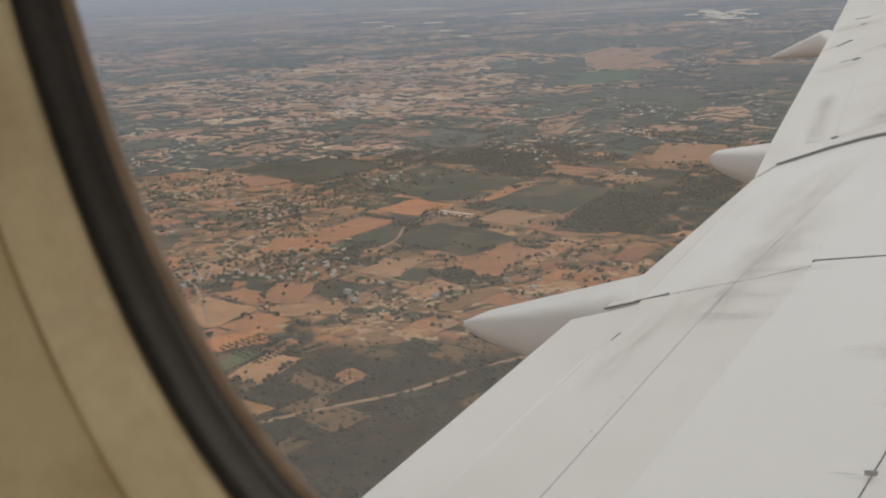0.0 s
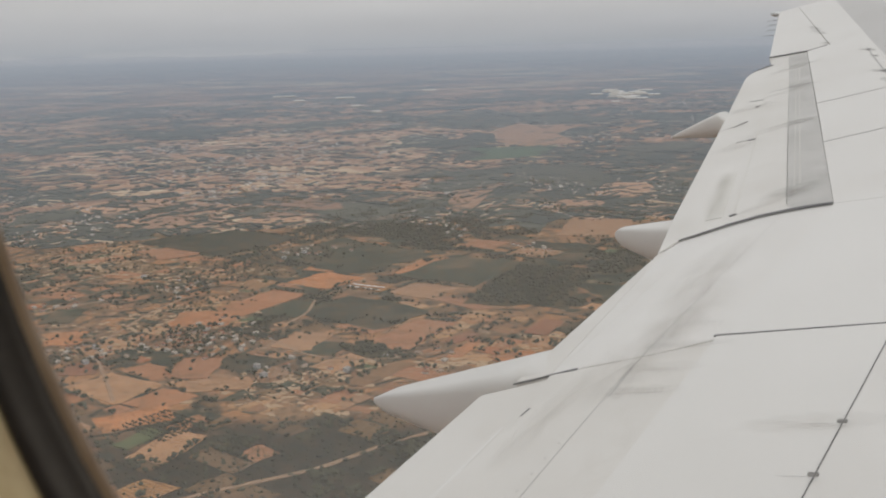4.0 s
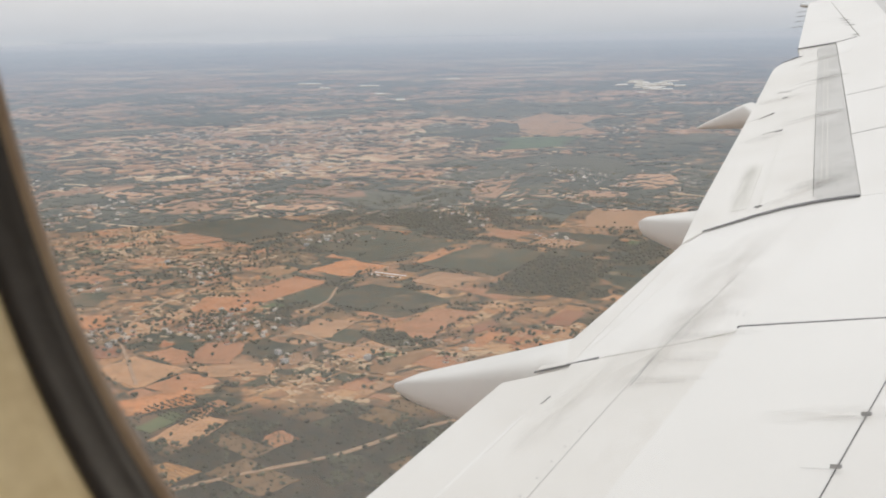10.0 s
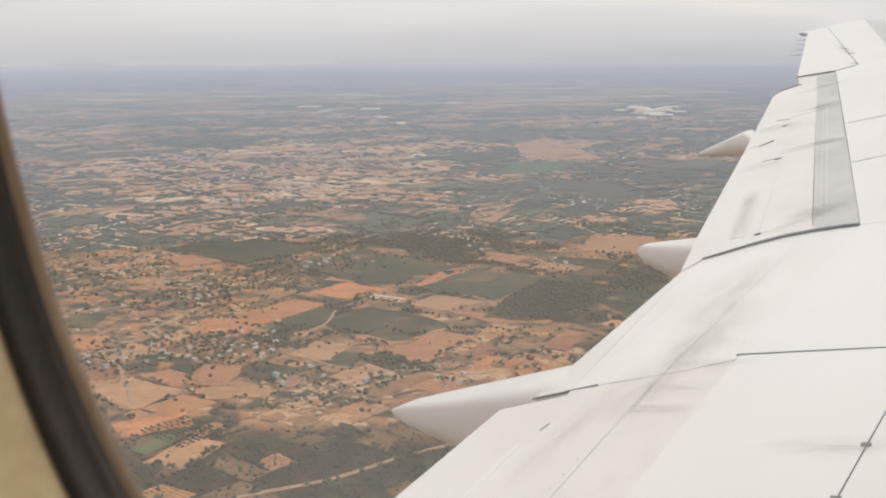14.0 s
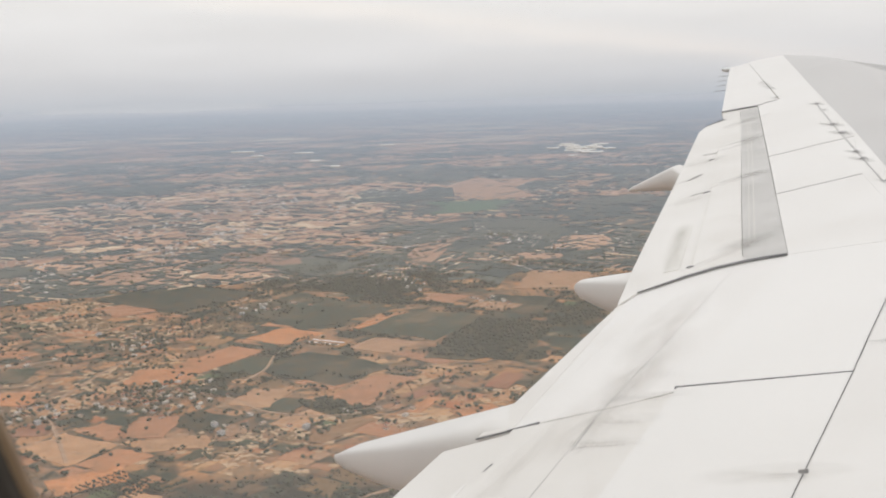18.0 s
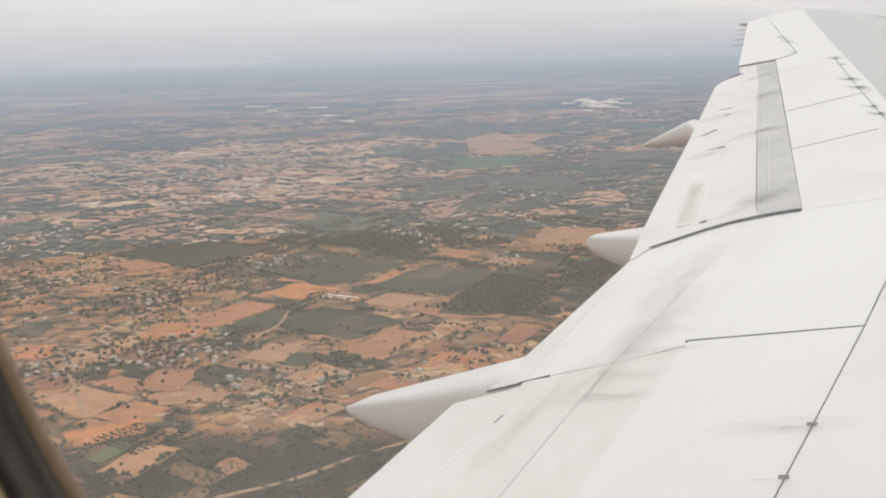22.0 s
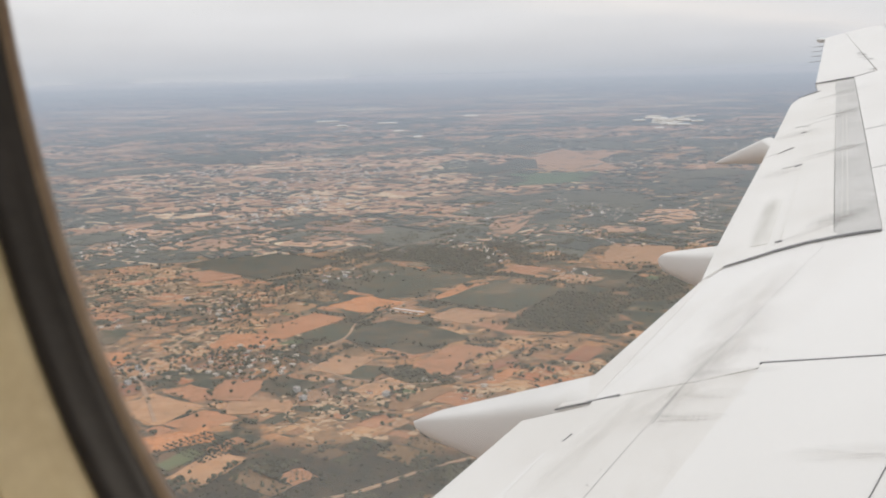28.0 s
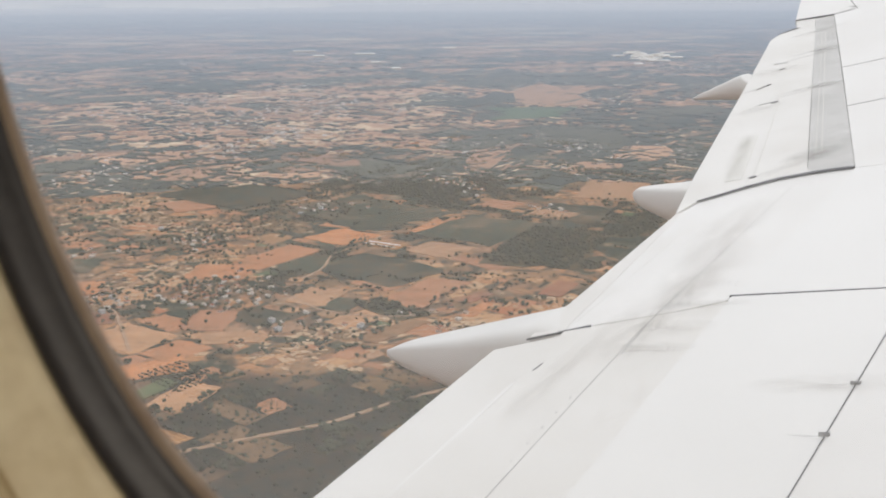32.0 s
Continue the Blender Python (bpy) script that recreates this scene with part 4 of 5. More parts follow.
# the plots that stand out: kind, middle, length, width, bearing of the length
# bare orange fields of the near plain
for kind, x, y, long, wide, turn in (
        ("orange", -75, 1537, 183, 75, 59), ("orange", -145, 1599, 79, 66, 139), ("orange", 1, 1742, 149, 30, 133), ("orange", -251, 1933, 106, 103, 58),
        ("orange", -351, 1773, 165, 81, 62), ("orange", -427, 1666, 107, 95, 173), ("orange", -377, 1397, 96, 64, 91), ("orange", -402, 1197, 92, 57, 26),
        ("orange", -628, 1565, 73, 64, 98), ("orange", 10, 1452, 80, 21, 64), ("orange", 86, 1414, 69, 41, 30)):
    mark(kind, x, y, long, wide, turn)
# bare orange fields farther out
for kind, x, y, long, wide, turn in (
        ("orange", -270, 2043, 70, 50, 161), ("orange", -89, 2024, 149, 27, 66), ("orange", -35, 2094, 54, 37, 16), ("orange", -646, 2241, 131, 98, 134),
        ("orange", -450, 2918, 282, 125, 142), ("orange", -458, 2646, 116, 88, 148), ("orange", 52, 2927, 466, 83, 80), ("orange", 322, 2760, 231, 138, 71),
        ("orange", 523, 3042, 273, 163, 63), ("orange", -194, 2287, 82, 52, 162), ("orange", 69, 2254, 90, 85, 152), ("orange", -465, 2713, 150, 62, 152)):
    mark(kind, x, y, long, wide, turn)
# dark crops and plantations
for kind, x, y, long, wide, turn in (
        ("green", -161, 1685, 197, 148, 140), ("green", -284, 1718, 105, 67, 62), ("green", 21, 1999, 218, 184, 61), ("green", -235, 2174, 315, 240, 132),
        ("wood", 148, 1851, 303, 170, 66), ("green", -561, 2378, 306, 235, 141), ("bright", -378, 1131, 61, 29, 66), ("green", -682, 1706, 98, 54, 91),
        ("green", -197, 1476, 69, 48, 71), ("green", -92, 2748, 299, 97, 74), ("green", 220, 2162, 179, 160, 69), ("green", -238, 2714, 302, 211, 139),
        ("wood", -148, 2450, 270, 182, 148), ("green", 240, 2590, 171, 133, 50), ("wood", -118, 1450, 109, 52, 134), ("green", -508, 2745, 145, 110, 131)):
    mark(kind, x, y, long, wide, turn)
# stubble, furrows and red soil
for kind, x, y, long, wide, turn in (
        ("tan", -56, 1827, 104, 97, 146), ("rows", -164, 1866, 83, 40, 150), ("tan", -260, 1368, 46, 37, 138), ("tan", -325, 1320, 90, 52, 6),
        ("tan", -336, 1104, 87, 52, 73), ("red", -544, 1404, 55, 49, 92), ("tan", -240, 1521, 90, 69, 72), ("red", 10, 1519, 65, 24, 53),
        ("tan", 345, 2428, 253, 155, 72), ("tan", 173, 2143, 95, 82, 147), ("red", 141, 1567, 87, 38, 65), ("red", -38, 1247, 115, 62, -14),
        ("rows", -108, 1350, 120, 34, 52)):
    mark(kind, x, y, long, wide, turn)
MARKED = len(PLOTS)


def taken(p, margin=0.0):
    for kind, mid, long, wide, turn, jag, up in PLOTS[:MARKED]:
        d = p - mid
        if abs(d.x * math.cos(turn) + d.y * math.sin(turn)) < long / 2 + margin and abs(-d.x * math.sin(turn) + d.y * math.cos(turn)) < wide / 2 + margin:
            return True
    return False


def in_sight(p, low=640, high=3500):
    far = math.hypot(p.x, p.y)
    return low < far < high and abs(math.atan2(p.x, p.y)) < radians(37)


def split(u0, u1, v0, v1):
    """Cut the land into plots of uneven size."""
    du, dv = u1 - u0, v1 - v0
    mid = Vector((0, 1600, 0)) + GU * (u0 + u1) / 2 + GV * (v0 + v1) / 2
    if max(du, dv) > 140 or (max(du, dv) > 46 and rng.random() < 0.75):
        s = rng.uniform(0.32, 0.68)
        if du > dv:
            split(u0, u0 + du * s, v0, v1), split(u0 + du * s, u1, v0, v1)
        else:
            split(u0, u1, v0, v0 + dv * s), split(u0, u1, v0 + dv * s, v1)
        return
    if not in_sight(mid) or rng.random() < (math.hypot(mid.x, mid.y) - 2500) / 1100 or taken(mid, 0.35 * min(du, dv)):
        return
    close = math.hypot(mid.x, mid.y) < 1200 and mid.x > -330
    lush = noise.noise(mid * 0.0022) + 0.25 * noise.noise(mid * 0.009)
    if ((mid.x - 60) / 520) ** 2 + ((mid.y - 2280) / 560) ** 2 < 1:
        lush += 0.85
    elif mid.x < -330:
        lush -= 0.34
    roll = rng.random() - 0.55 * lush
    kind = "wood" if roll < 0.10 else "green" if roll < 0.24 else "bright" if roll < 0.27 else "scrub" if roll < 0.48 else "" if roll < 0.60 else "rows" if roll < 0.66 else "tan" if roll < 0.80 else "red" if roll < 0.84 else "orange"
    if close:
        kind = rng.choices(("scrub", "wood", "green", "", "tan", "orange", "red"), (4, 6, 0.8, 6, 0.05, 0.05, 0.5))[0]
    if kind and rng.random() < 0.62:
        add_plot(kind, (mid.x, mid.y), du - rng.uniform(3, 8), dv - rng.uniform(3, 8), GRID + rng.uniform(-0.05, 0.05), None, rng.uniform(0.25, 0.45))


split(-2700, 2700, -2700, 2700)

# ---- far fields and woods beyond the near plain, each a low plate, with haze painted in by distance ----
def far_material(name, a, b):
    """One soil or crop, mixed with the same painted haze glow as the backdrop."""
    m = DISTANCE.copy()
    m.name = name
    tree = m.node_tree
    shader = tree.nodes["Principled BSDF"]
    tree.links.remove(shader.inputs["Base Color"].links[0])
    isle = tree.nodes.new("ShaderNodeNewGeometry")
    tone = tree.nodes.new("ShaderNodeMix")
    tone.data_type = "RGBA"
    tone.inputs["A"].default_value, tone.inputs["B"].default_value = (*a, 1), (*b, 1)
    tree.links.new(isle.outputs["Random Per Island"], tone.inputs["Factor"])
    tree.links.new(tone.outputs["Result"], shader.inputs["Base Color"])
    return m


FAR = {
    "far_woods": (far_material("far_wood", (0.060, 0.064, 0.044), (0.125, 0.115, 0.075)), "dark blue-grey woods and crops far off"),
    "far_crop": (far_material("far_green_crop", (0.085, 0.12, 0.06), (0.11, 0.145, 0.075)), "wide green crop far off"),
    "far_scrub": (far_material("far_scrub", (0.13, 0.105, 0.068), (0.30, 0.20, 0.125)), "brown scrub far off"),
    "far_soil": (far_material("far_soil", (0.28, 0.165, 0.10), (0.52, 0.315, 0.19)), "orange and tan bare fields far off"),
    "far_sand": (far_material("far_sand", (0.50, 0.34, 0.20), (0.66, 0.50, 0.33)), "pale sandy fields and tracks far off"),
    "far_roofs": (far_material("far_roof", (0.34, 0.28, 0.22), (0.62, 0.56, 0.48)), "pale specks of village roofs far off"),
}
far_faces = {name: ([], [], []) for name in FAR}


def far_plate(name, x, y, long, wide, turn, up):
    verts, faces, flat = far_faces[name]
    u, v = Vector((math.cos(turn), math.sin(turn), 0)), Vector((-math.sin(turn), math.cos(turn), 0))
    mid = Vector((x, y, 0))
    base = [(-1, -1), (-0.3, -1), (0.4, -1), (1, -1), (1, 0), (1, 1), (0.3, 1), (-0.4, 1), (-1, 1), (-1, 0)]
    ring = [mid + u * long / 2 * (a + frng.uniform(-0.34, 0.34)) + v * wide / 2 * (b + frng.uniform(-0.42, 0.42)) for a, b in base]
    n, first = len(ring), len(verts)
    for lift in (up, -1.0):
        for c in ring:
            verts.append(land(c.x, c.y, lift)[0])
            flat.append((c.x, c.y, 0.0))
    faces.append(tuple(range(first, first + n)))
    faces.extend((first + k, first + k + n, first + (k + 1) % n + n, first + (k + 1) % n) for k in range(n))


frng = random.Random(23)
for _ in range(17500):
    far = 2620 * math.exp(frng.random() ** 1.1 * 2.2)
    a = radians(frng.uniform(-36, 33))
    x, y = far * math.sin(a), far * math.cos(a)
    spot = Vector((x, y, 0))
    lush = 1.0 * noise.noise(spot * 0.0009) + 1.0 * noise.noise(spot * 0.0028) + 0.5 * noise.noise(spot * 0.009) + frng.uniform(-0.24, 0.24) + (0.14 if a > 0.05 else -0.06)
    pale = ((x + 900) / 800) ** 2 + ((y - 4250) / 1100) ** 2 < 1
    if pale:
        lush -= 0.46
    if -0.16 < lush < 0.16 and frng.random() < 0.5:
        continue
    size = min(math.exp(frng.gauss(3.02, 0.75)), 130) * (far / 2600) ** 0.7
    name = "far_woods" if lush > 0.16 else "far_scrub" if lush > -0.16 else "far_sand" if lush < -0.42 and frng.random() < (0.75 if pale else 0.35) else "far_soil"
    if name == "far_woods":
        size *= frng.uniform(0.8, 1.5)
    elif name == "far_sand":
        size *= 0.55
    far_plate(name, x, y, size * frng.uniform(1.0, 3.2), size * frng.uniform(0.5, 1.0), GRID + frng.choice((0, math.pi / 2)) + frng.gauss(0, 0.35), frng.uniform(0.3, 2.2))
# broad woods and plantations
for _ in range(260):
    far = 2750 * math.exp(frng.random() * 1.5)
    a = radians(frng.uniform(-36, 33))
    if ((far * math.sin(a) + 900) / 800) ** 2 + ((far * math.cos(a) - 4250) / 1100) ** 2 > 1:
        size = frng.uniform(60, 150) * (far / 2600) ** 0.8
        far_plate("far_woods", far * math.sin(a), far * math.cos(a), size * frng.uniform(1, 2.4), size, GRID + frng.gauss(0, 0.5), frng.uniform(2.2, 3))
# strips of pale ground, paths and banks
for _ in range(5200):
    far = 2560 * math.exp(frng.random() ** 1.2 * 1.5)
    a = radians(frng.uniform(-36, 33))
    x, y = far * math.sin(a), far * math.cos(a)
    if noise.noise(Vector((x * 0.0016, y * 0.0016, 9.0))) + frng.uniform(-0.4, 0.4) > -0.05:
        far_plate("far_sand" if frng.random() < 0.4 else "far_soil", x, y, min(frng.expovariate(1 / 34) + 10, 160), frng.uniform(4, 11) * far / 2600, GRID + frng.choice((0, math.pi / 2)) + frng.uniform(-0.3, 0.3), frng.uniform(2.3, 3.2))
for _ in range(26):
    far, a = frng.uniform(10000, 17000), radians(frng.uniform(-24, 22))
    for _ in range(5):
        far_plate("far_sand", far * math.sin(a) + frng.gauss(0, 420), far * math.cos(a) + frng.gauss(0, 260), frng.uniform(250, 800), frng.uniform(60, 200), frng.gauss(0.05, 0.12), 4.0)
# hedges and tree lines
for _ in range(5200):
    far = 2560 * math.exp(frng.random() ** 1.2 * 1.2)
    a = radians(frng.uniform(-36, 33))
    far_plate("far_woods", far * math.sin(a), far * math.cos(a), min(frng.expovariate(1 / 26) + 8, 130), frng.uniform(6, 13) * (far / 2600) ** 0.8, GRID + frng.choice((0, math.pi / 2)) + frng.uniform(-0.35, 0.35), frng.uniform(3, 6))
# hamlets: a few that stand out, and many strewn over the plain
hamlets = [(-22, 2590, 90), (304, 2650, 60), (793, 4604, 260), (-470, 3798, 230), (-1040, 4562, 260), (-842, 4893, 240), (-836, 3638, 160), (-1000, 2620, 150), (-1090, 2938, 160), (560, 4700, 180)]
for k in range(60):
    far, a = 2650 * math.exp(frng.random() * 1.25), radians(frng.uniform(-34, 26))
    if k < 16:
        far, a = frng.uniform(3100, 5200), radians(frng.uniform(-20, -3))
    hamlets.append((far * math.sin(a), far * math.cos(a), 55 * far / 2650))
for x, y, spread in hamlets:
    for _ in range(frng.randint(8, 22) + int(spread / 12)):
        size = frng.uniform(0.8, 1.4) * max(1.0, math.hypot(x, y) / 4200)
        far_plate("far_roofs", x + frng.gauss(0, spread * 0.8), y + frng.gauss(0, spread * 1.3), 8 * size, 6 * size, GRID + frng.uniform(-0.3, 0.3), frng.uniform(3.6, 5.0))
# the wide tracts that stand out far off
for name, x, y, long, wide, turn in (
        ("far_crop", 246, 4149, 433, 294, 82),
        ("far_soil", 425, 5023, 1124, 311, 81),
        ("far_woods", 334, 3395, 478, 278, 77)):
    far_plate(name, x, y, long, wide, radians(turn), 3.4)
for kind, x, y, long, wide, turn in FAR_MARKS:
    far_plate("far_soil" if kind in ("orange", "tan", "red") else "far_woods", x, y, long, wide, turn, 3.3 if kind == "orange" else 3.0)
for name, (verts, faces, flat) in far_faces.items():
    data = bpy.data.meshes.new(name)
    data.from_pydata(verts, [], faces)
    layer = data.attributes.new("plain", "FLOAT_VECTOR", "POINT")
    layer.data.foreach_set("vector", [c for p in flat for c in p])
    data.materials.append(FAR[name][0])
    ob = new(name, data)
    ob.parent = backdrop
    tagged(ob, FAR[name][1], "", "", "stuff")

# ---- trees ----
ICO = bmesh.new()
bmesh.ops.create_icosphere(ICO, subdivisions=1, radius=1.0)
ICO_V = np.array([v.co[:] for v in ICO.verts])
ICO_F = np.array([[v.index for v in f.verts] for f in ICO.faces])
ICO.free()
nrng = np.random.default_rng(11)
LEAVES = paint("dusty_foliage", (0.055, 0.054, 0.034), (0.105, 0.096, 0.058), 0.9, 0.12, 0.9, 0.0, spread=0.8, spec=0.1)
BARK = paint("bark", (0.10, 0.075, 0.05), (0.16, 0.12, 0.085), 0.9, 0.5, 3, 0.0, spec=0.1)
tree_tone = LEAVES.node_tree
tree_shader = tree_tone.nodes["Principled BSDF"]
tree_mix = tree_shader.inputs["Base Color"].links[0].from_socket
tree_geo = tree_tone.nodes.new("ShaderNodeNewGeometry")
tree_hue = tree_tone.nodes.new("ShaderNodeHueSaturation")
tree_span = tree_tone.nodes.new("ShaderNodeMapRange")
tree_span.inputs["To Min"].default_value, tree_span.inputs["To Max"].default_value = 0.6, 1.5
tree_tone.links.new(tree_geo.outputs["Random Per Island"], tree_span.inputs["Value"])
tree_tone.links.new(tree_span.outputs[0], tree_hue.inputs["Value"])
tree_tone.links.new(tree_mix, tree_hue.inputs["Color"])
tree_tone.links.new(tree_hue.outputs["Color"], tree_shader.inputs["Base Color"])


def crown_arrays(x, y, z, high, wide, clumps):
    """Clumps of leaves, uneven, round a point."""
    out = []
    for k in range(clumps):
        a, r = nrng.uniform(0, 6.28), (0.0 if clumps == 1 else nrng.uniform(0.15, 0.6)) * wide
        size = wide * nrng.uniform(0.38, 0.6) if clumps > 1 else wide * 0.62
        jag = ICO_V * nrng.uniform(0.7, 1.25, (len(ICO_V), 1)) * [size, size, size * 0.8]
        out.append(jag + [x + r * math.cos(a), y + r * math.sin(a), z + high * nrng.uniform(0.45, 0.8)])
    return out


def joined(name, blobs, material, label, category):
    verts = np.concatenate(blobs)
    faces = np.concatenate([ICO_F + k * len(ICO_V) for k in range(len(blobs))])
    data = bpy.data.meshes.new(name)
    data.from_pydata(verts.tolist(), [], faces.tolist())
    data.materials.append(material)
    return tagged(new(name, data), label, category, "", "stuff")


SPOTS = []


def plant(p, high):
    if in_sight(p, 640, 3600) and rng.random() > (math.hypot(p.x, p.y) - 2500) / 1200:
        SPOTS.append((p.x, p.y, high))


for kind, mid, long, wide, turn, jag, up in PLOTS:
    u, v = Vector((math.cos(turn), math.sin(turn), 0)), Vector((-math.sin(turn), math.cos(turn), 0))
    if kind == "wood":
        for _ in range(int(long * wide / 52)):
            plant(mid + u * rng.uniform(-0.5, 0.5) * long + v * rng.uniform(-0.5, 0.5) * wide, rng.uniform(4, 8))
    elif kind == "scrub":
        for _ in range(int(long * wide / 260)):
            plant(mid + u * rng.uniform(-0.5, 0.5) * long + v * rng.uniform(-0.5, 0.5) * wide, rng.uniform(2.5, 6))
    elif kind in ("orange", "tan", "rows") and rng.random() < 0.35:
        for _ in range(rng.randint(1, 6)):
            plant(mid + u * rng.uniform(-0.5, 0.5) * long + v * rng.uniform(-0.5, 0.5) * wide, rng.uniform(4, 8))
    for edge, span, off in ((u, long, v * wide / 2), (u, long, v * -wide / 2), (v, wide, u * long / 2), (v, wide, u * -long / 2)):
        if rng.random() < 0.36:
            at, end = rng.uniform(-0.5, 0.1) * span, rng.uniform(0.1, 0.5) * span
            while at < end:
                plant(mid + off + edge * at + u * rng.uniform(-3, 3) + v * rng.uniform(-3, 3), rng.uniform(3, 8))
                at += rng.uniform(3, 9)
for _ in range(6500):
    p = Vector((rng.uniform(-1900, 1900), rng.uniform(620, 3500), 0))
    if noise.noise(p * 0.004) + rng.uniform(-0.6, 0.6) > 0.0 and not taken(p):
        plant(p, rng.uniform(2, 6))

for x, y, spread, count in ((-386, 1543, 90, 130), (-573, 1473, 70, 60), (-28, 2510, 80, 60), (-540, 1900, 90, 70), (-330, 2200, 100, 70), (-250, 1395, 90, 40)):
    for _ in range(count):
        plant(Vector((rng.gauss(x, spread * 0.6), rng.gauss(y, spread * 0.6), 0)), rng.uniform(4, 9))

# an orchard in straight rows
for i in range(9):
    for k in range(15):
        p = Vector((-345, 1120, 0)) + GU * (i * 8 + rng.uniform(-1, 1)) + GV * (k * 6 + rng.uniform(-1, 1))
        plant(p, rng.uniform(2.6, 4.0))

near_trees = sorted((s for s in SPOTS if -480 < s[0] < 200 and 900 < s[1] < 1500 and s[2] > 5.5), key=lambda s: s[1])[:150]
chosen = set(near_trees)
blobs = []
for x, y, high in SPOTS:
    if (x, y, high) not in chosen:
        place, k = land(x, y)
        blobs += crown_arrays(*place, high * k, high * 0.75 * k, 4 if y < 1300 else 2 if y < 1800 else 1)
joined("trees", blobs, LEAVES, "dusty dark green trees and bushes scattered between fields", "trees")


def bare(points):
    """True where a point lies in one of the plots that stand out and that is no wood."""
    inside = np.zeros(len(points), bool)
    for kind, mid, long, wide, turn, jag, up in PLOTS[:MARKED]:
        if kind != "wood":
            d = points - np.array((mid.x, mid.y))
            u, v = d @ (math.cos(turn), math.sin(turn)), d @ (-math.sin(turn), math.cos(turn))
            inside |= (abs(u) < long / 2) & (abs(v) < wide / 2)
    return inside


def low_scrub(count):
    """Small bushes in drifts, thicker in the wild tract beside the road."""
    far = np.sqrt(nrng.uniform(820 ** 2, 2580 ** 2, count))
    a = np.radians(nrng.uniform(-33, 24, count))
    spots = np.stack([far * np.sin(a), far * np.cos(a)], 1)
    drift = np.array([noise.noise(Vector((x * 0.006, y * 0.006, 2.0))) + 0.7 * noise.noise(Vector((x * 0.03, y * 0.03, 5.0))) for x, y in spots])
    wild = (np.hypot(spots[:, 0] + 90, spots[:, 1] - 640) < 560) * 0.6
    keep = (drift + wild - 0.18 * (spots[:, 0] < -420) + nrng.uniform(-0.22, 0.22, count) > 0.22) & (~bare(spots) | (nrng.random(count) < 0.05))
    spots = spots[keep]
    size = np.clip(0.6 + nrng.exponential(0.75, len(spots)), 0.6, 3.6) * (1 + 0.4 * (np.hypot(*spots.T) > 1800))
    shape = ICO_V[None] * nrng.uniform(0.7, 1.3, (len(spots), len(ICO_V), 1)) * size[:, None, None] * [1.0, 1.0, 0.8]
    return shape + np.concatenate([spots, DEEP + 0.4 + size[:, None] * 0.4], 1)[:, None]


joined("low_scrub", list(low_scrub(42000)), LEAVES, "low dusty bushes scattered over dry ground", "bushes")


def make_tree(high):
    """A tapered trunk with three limbs and a crown of many clumps."""
    top = thing("tree", label="dusty dark green broad-crowned tree among dry fields", category="tree", group="trees near the flight path")
    bm = bmesh.new()
    bmesh.ops.create_cone(bm, segments=7, radius1=0.32, radius2=0.16, depth=high * 0.6, matrix=Matrix.Translation((0, 0, high * 0.3)))
    for k in range(3):
        lean = Matrix.Rotation(k * 2.1, 4, "Z") @ Matrix.Rotation(0.7, 4, "Y")
        bmesh.ops.create_cone(bm, segments=5, radius1=0.14, radius2=0.05, depth=high * 0.4, matrix=Matrix.Translation((0, 0, high * 0.45)) @ lean @ Matrix.Translation((0, 0, high * 0.2)))
    part("trunk", bm, BARK, top)
    clumps = crown_arrays(0, 0, 0, high, high * 0.75, 11)
    data = bpy.data.meshes.new("crown")
    data.from_pydata(np.concatenate(clumps).tolist(), [], np.concatenate([ICO_F + k * len(ICO_V) for k in range(len(clumps))]).tolist())
    data.materials.append(LEAVES)
    crown = new("crown", data)
    crown.parent = top
    return top


models = [make_tree(7.0), make_tree(6.2), make_tree(8.0)]
for k, (x, y, high) in enumerate(near_trees):
    m = pose(x, y, DEEP - 0.1, 0, 0, rng.uniform(0, 360))
    if k < 3:
        models[k].matrix_basis = m
    else:
        copy_thing(models[k % 3], m)

# ---- roads and tracks ----
ROAD = paint("pale_dirt_road", (0.30, 0.19, 0.12), (0.40, 0.27, 0.175), 0.95, 0.05, 0.6, 0.0, spec=0.1)


def make_road(points, wide, material, label, up=1.0):
    """A low bank along a smooth line through the points."""
    pts = [Vector((*p, 0)) for p in points]
    line = []
    for k in range(len(pts) - 1):
        a, b, c, d = pts[max(k - 1, 0)], pts[k], pts[k + 1], pts[min(k + 2, len(pts) - 1)]
        for s in (i / 8 for i in range(8)):
            line.append(0.5 * ((2 * b) + (c - a) * s + (2 * a - 5 * b + 4 * c - d) * s * s + (3 * b - a - 3 * c + d) * s ** 3))
    line.append(pts[-1])
    bm = bmesh.new()
    rows = []
    for k, p in enumerate(line):
        ahead = (line[min(k + 1, len(line) - 1)] - line[max(k - 1, 0)]).normalized()
        side = Vector((-ahead.y, ahead.x, 0)) * wide / 2 * rng.uniform(0.85, 1.15)
        rows.append([bm.verts.new(land(q.x, q.y, h)[0]) for q, h in ((p - side * 1.3, -0.2), (p - side, up), (p + side, up), (p + side * 1.3, -0.2))])
    for a, b in zip(rows, rows[1:]):
        for k in range(3):
            bm.faces.new((a[k], a[k + 1], b[k + 1], b[k]))
    bmesh.ops.recalc_face_normals(bm, faces=bm.faces)
    return tagged(part("road", bm, material), label, "road", "", "structure")


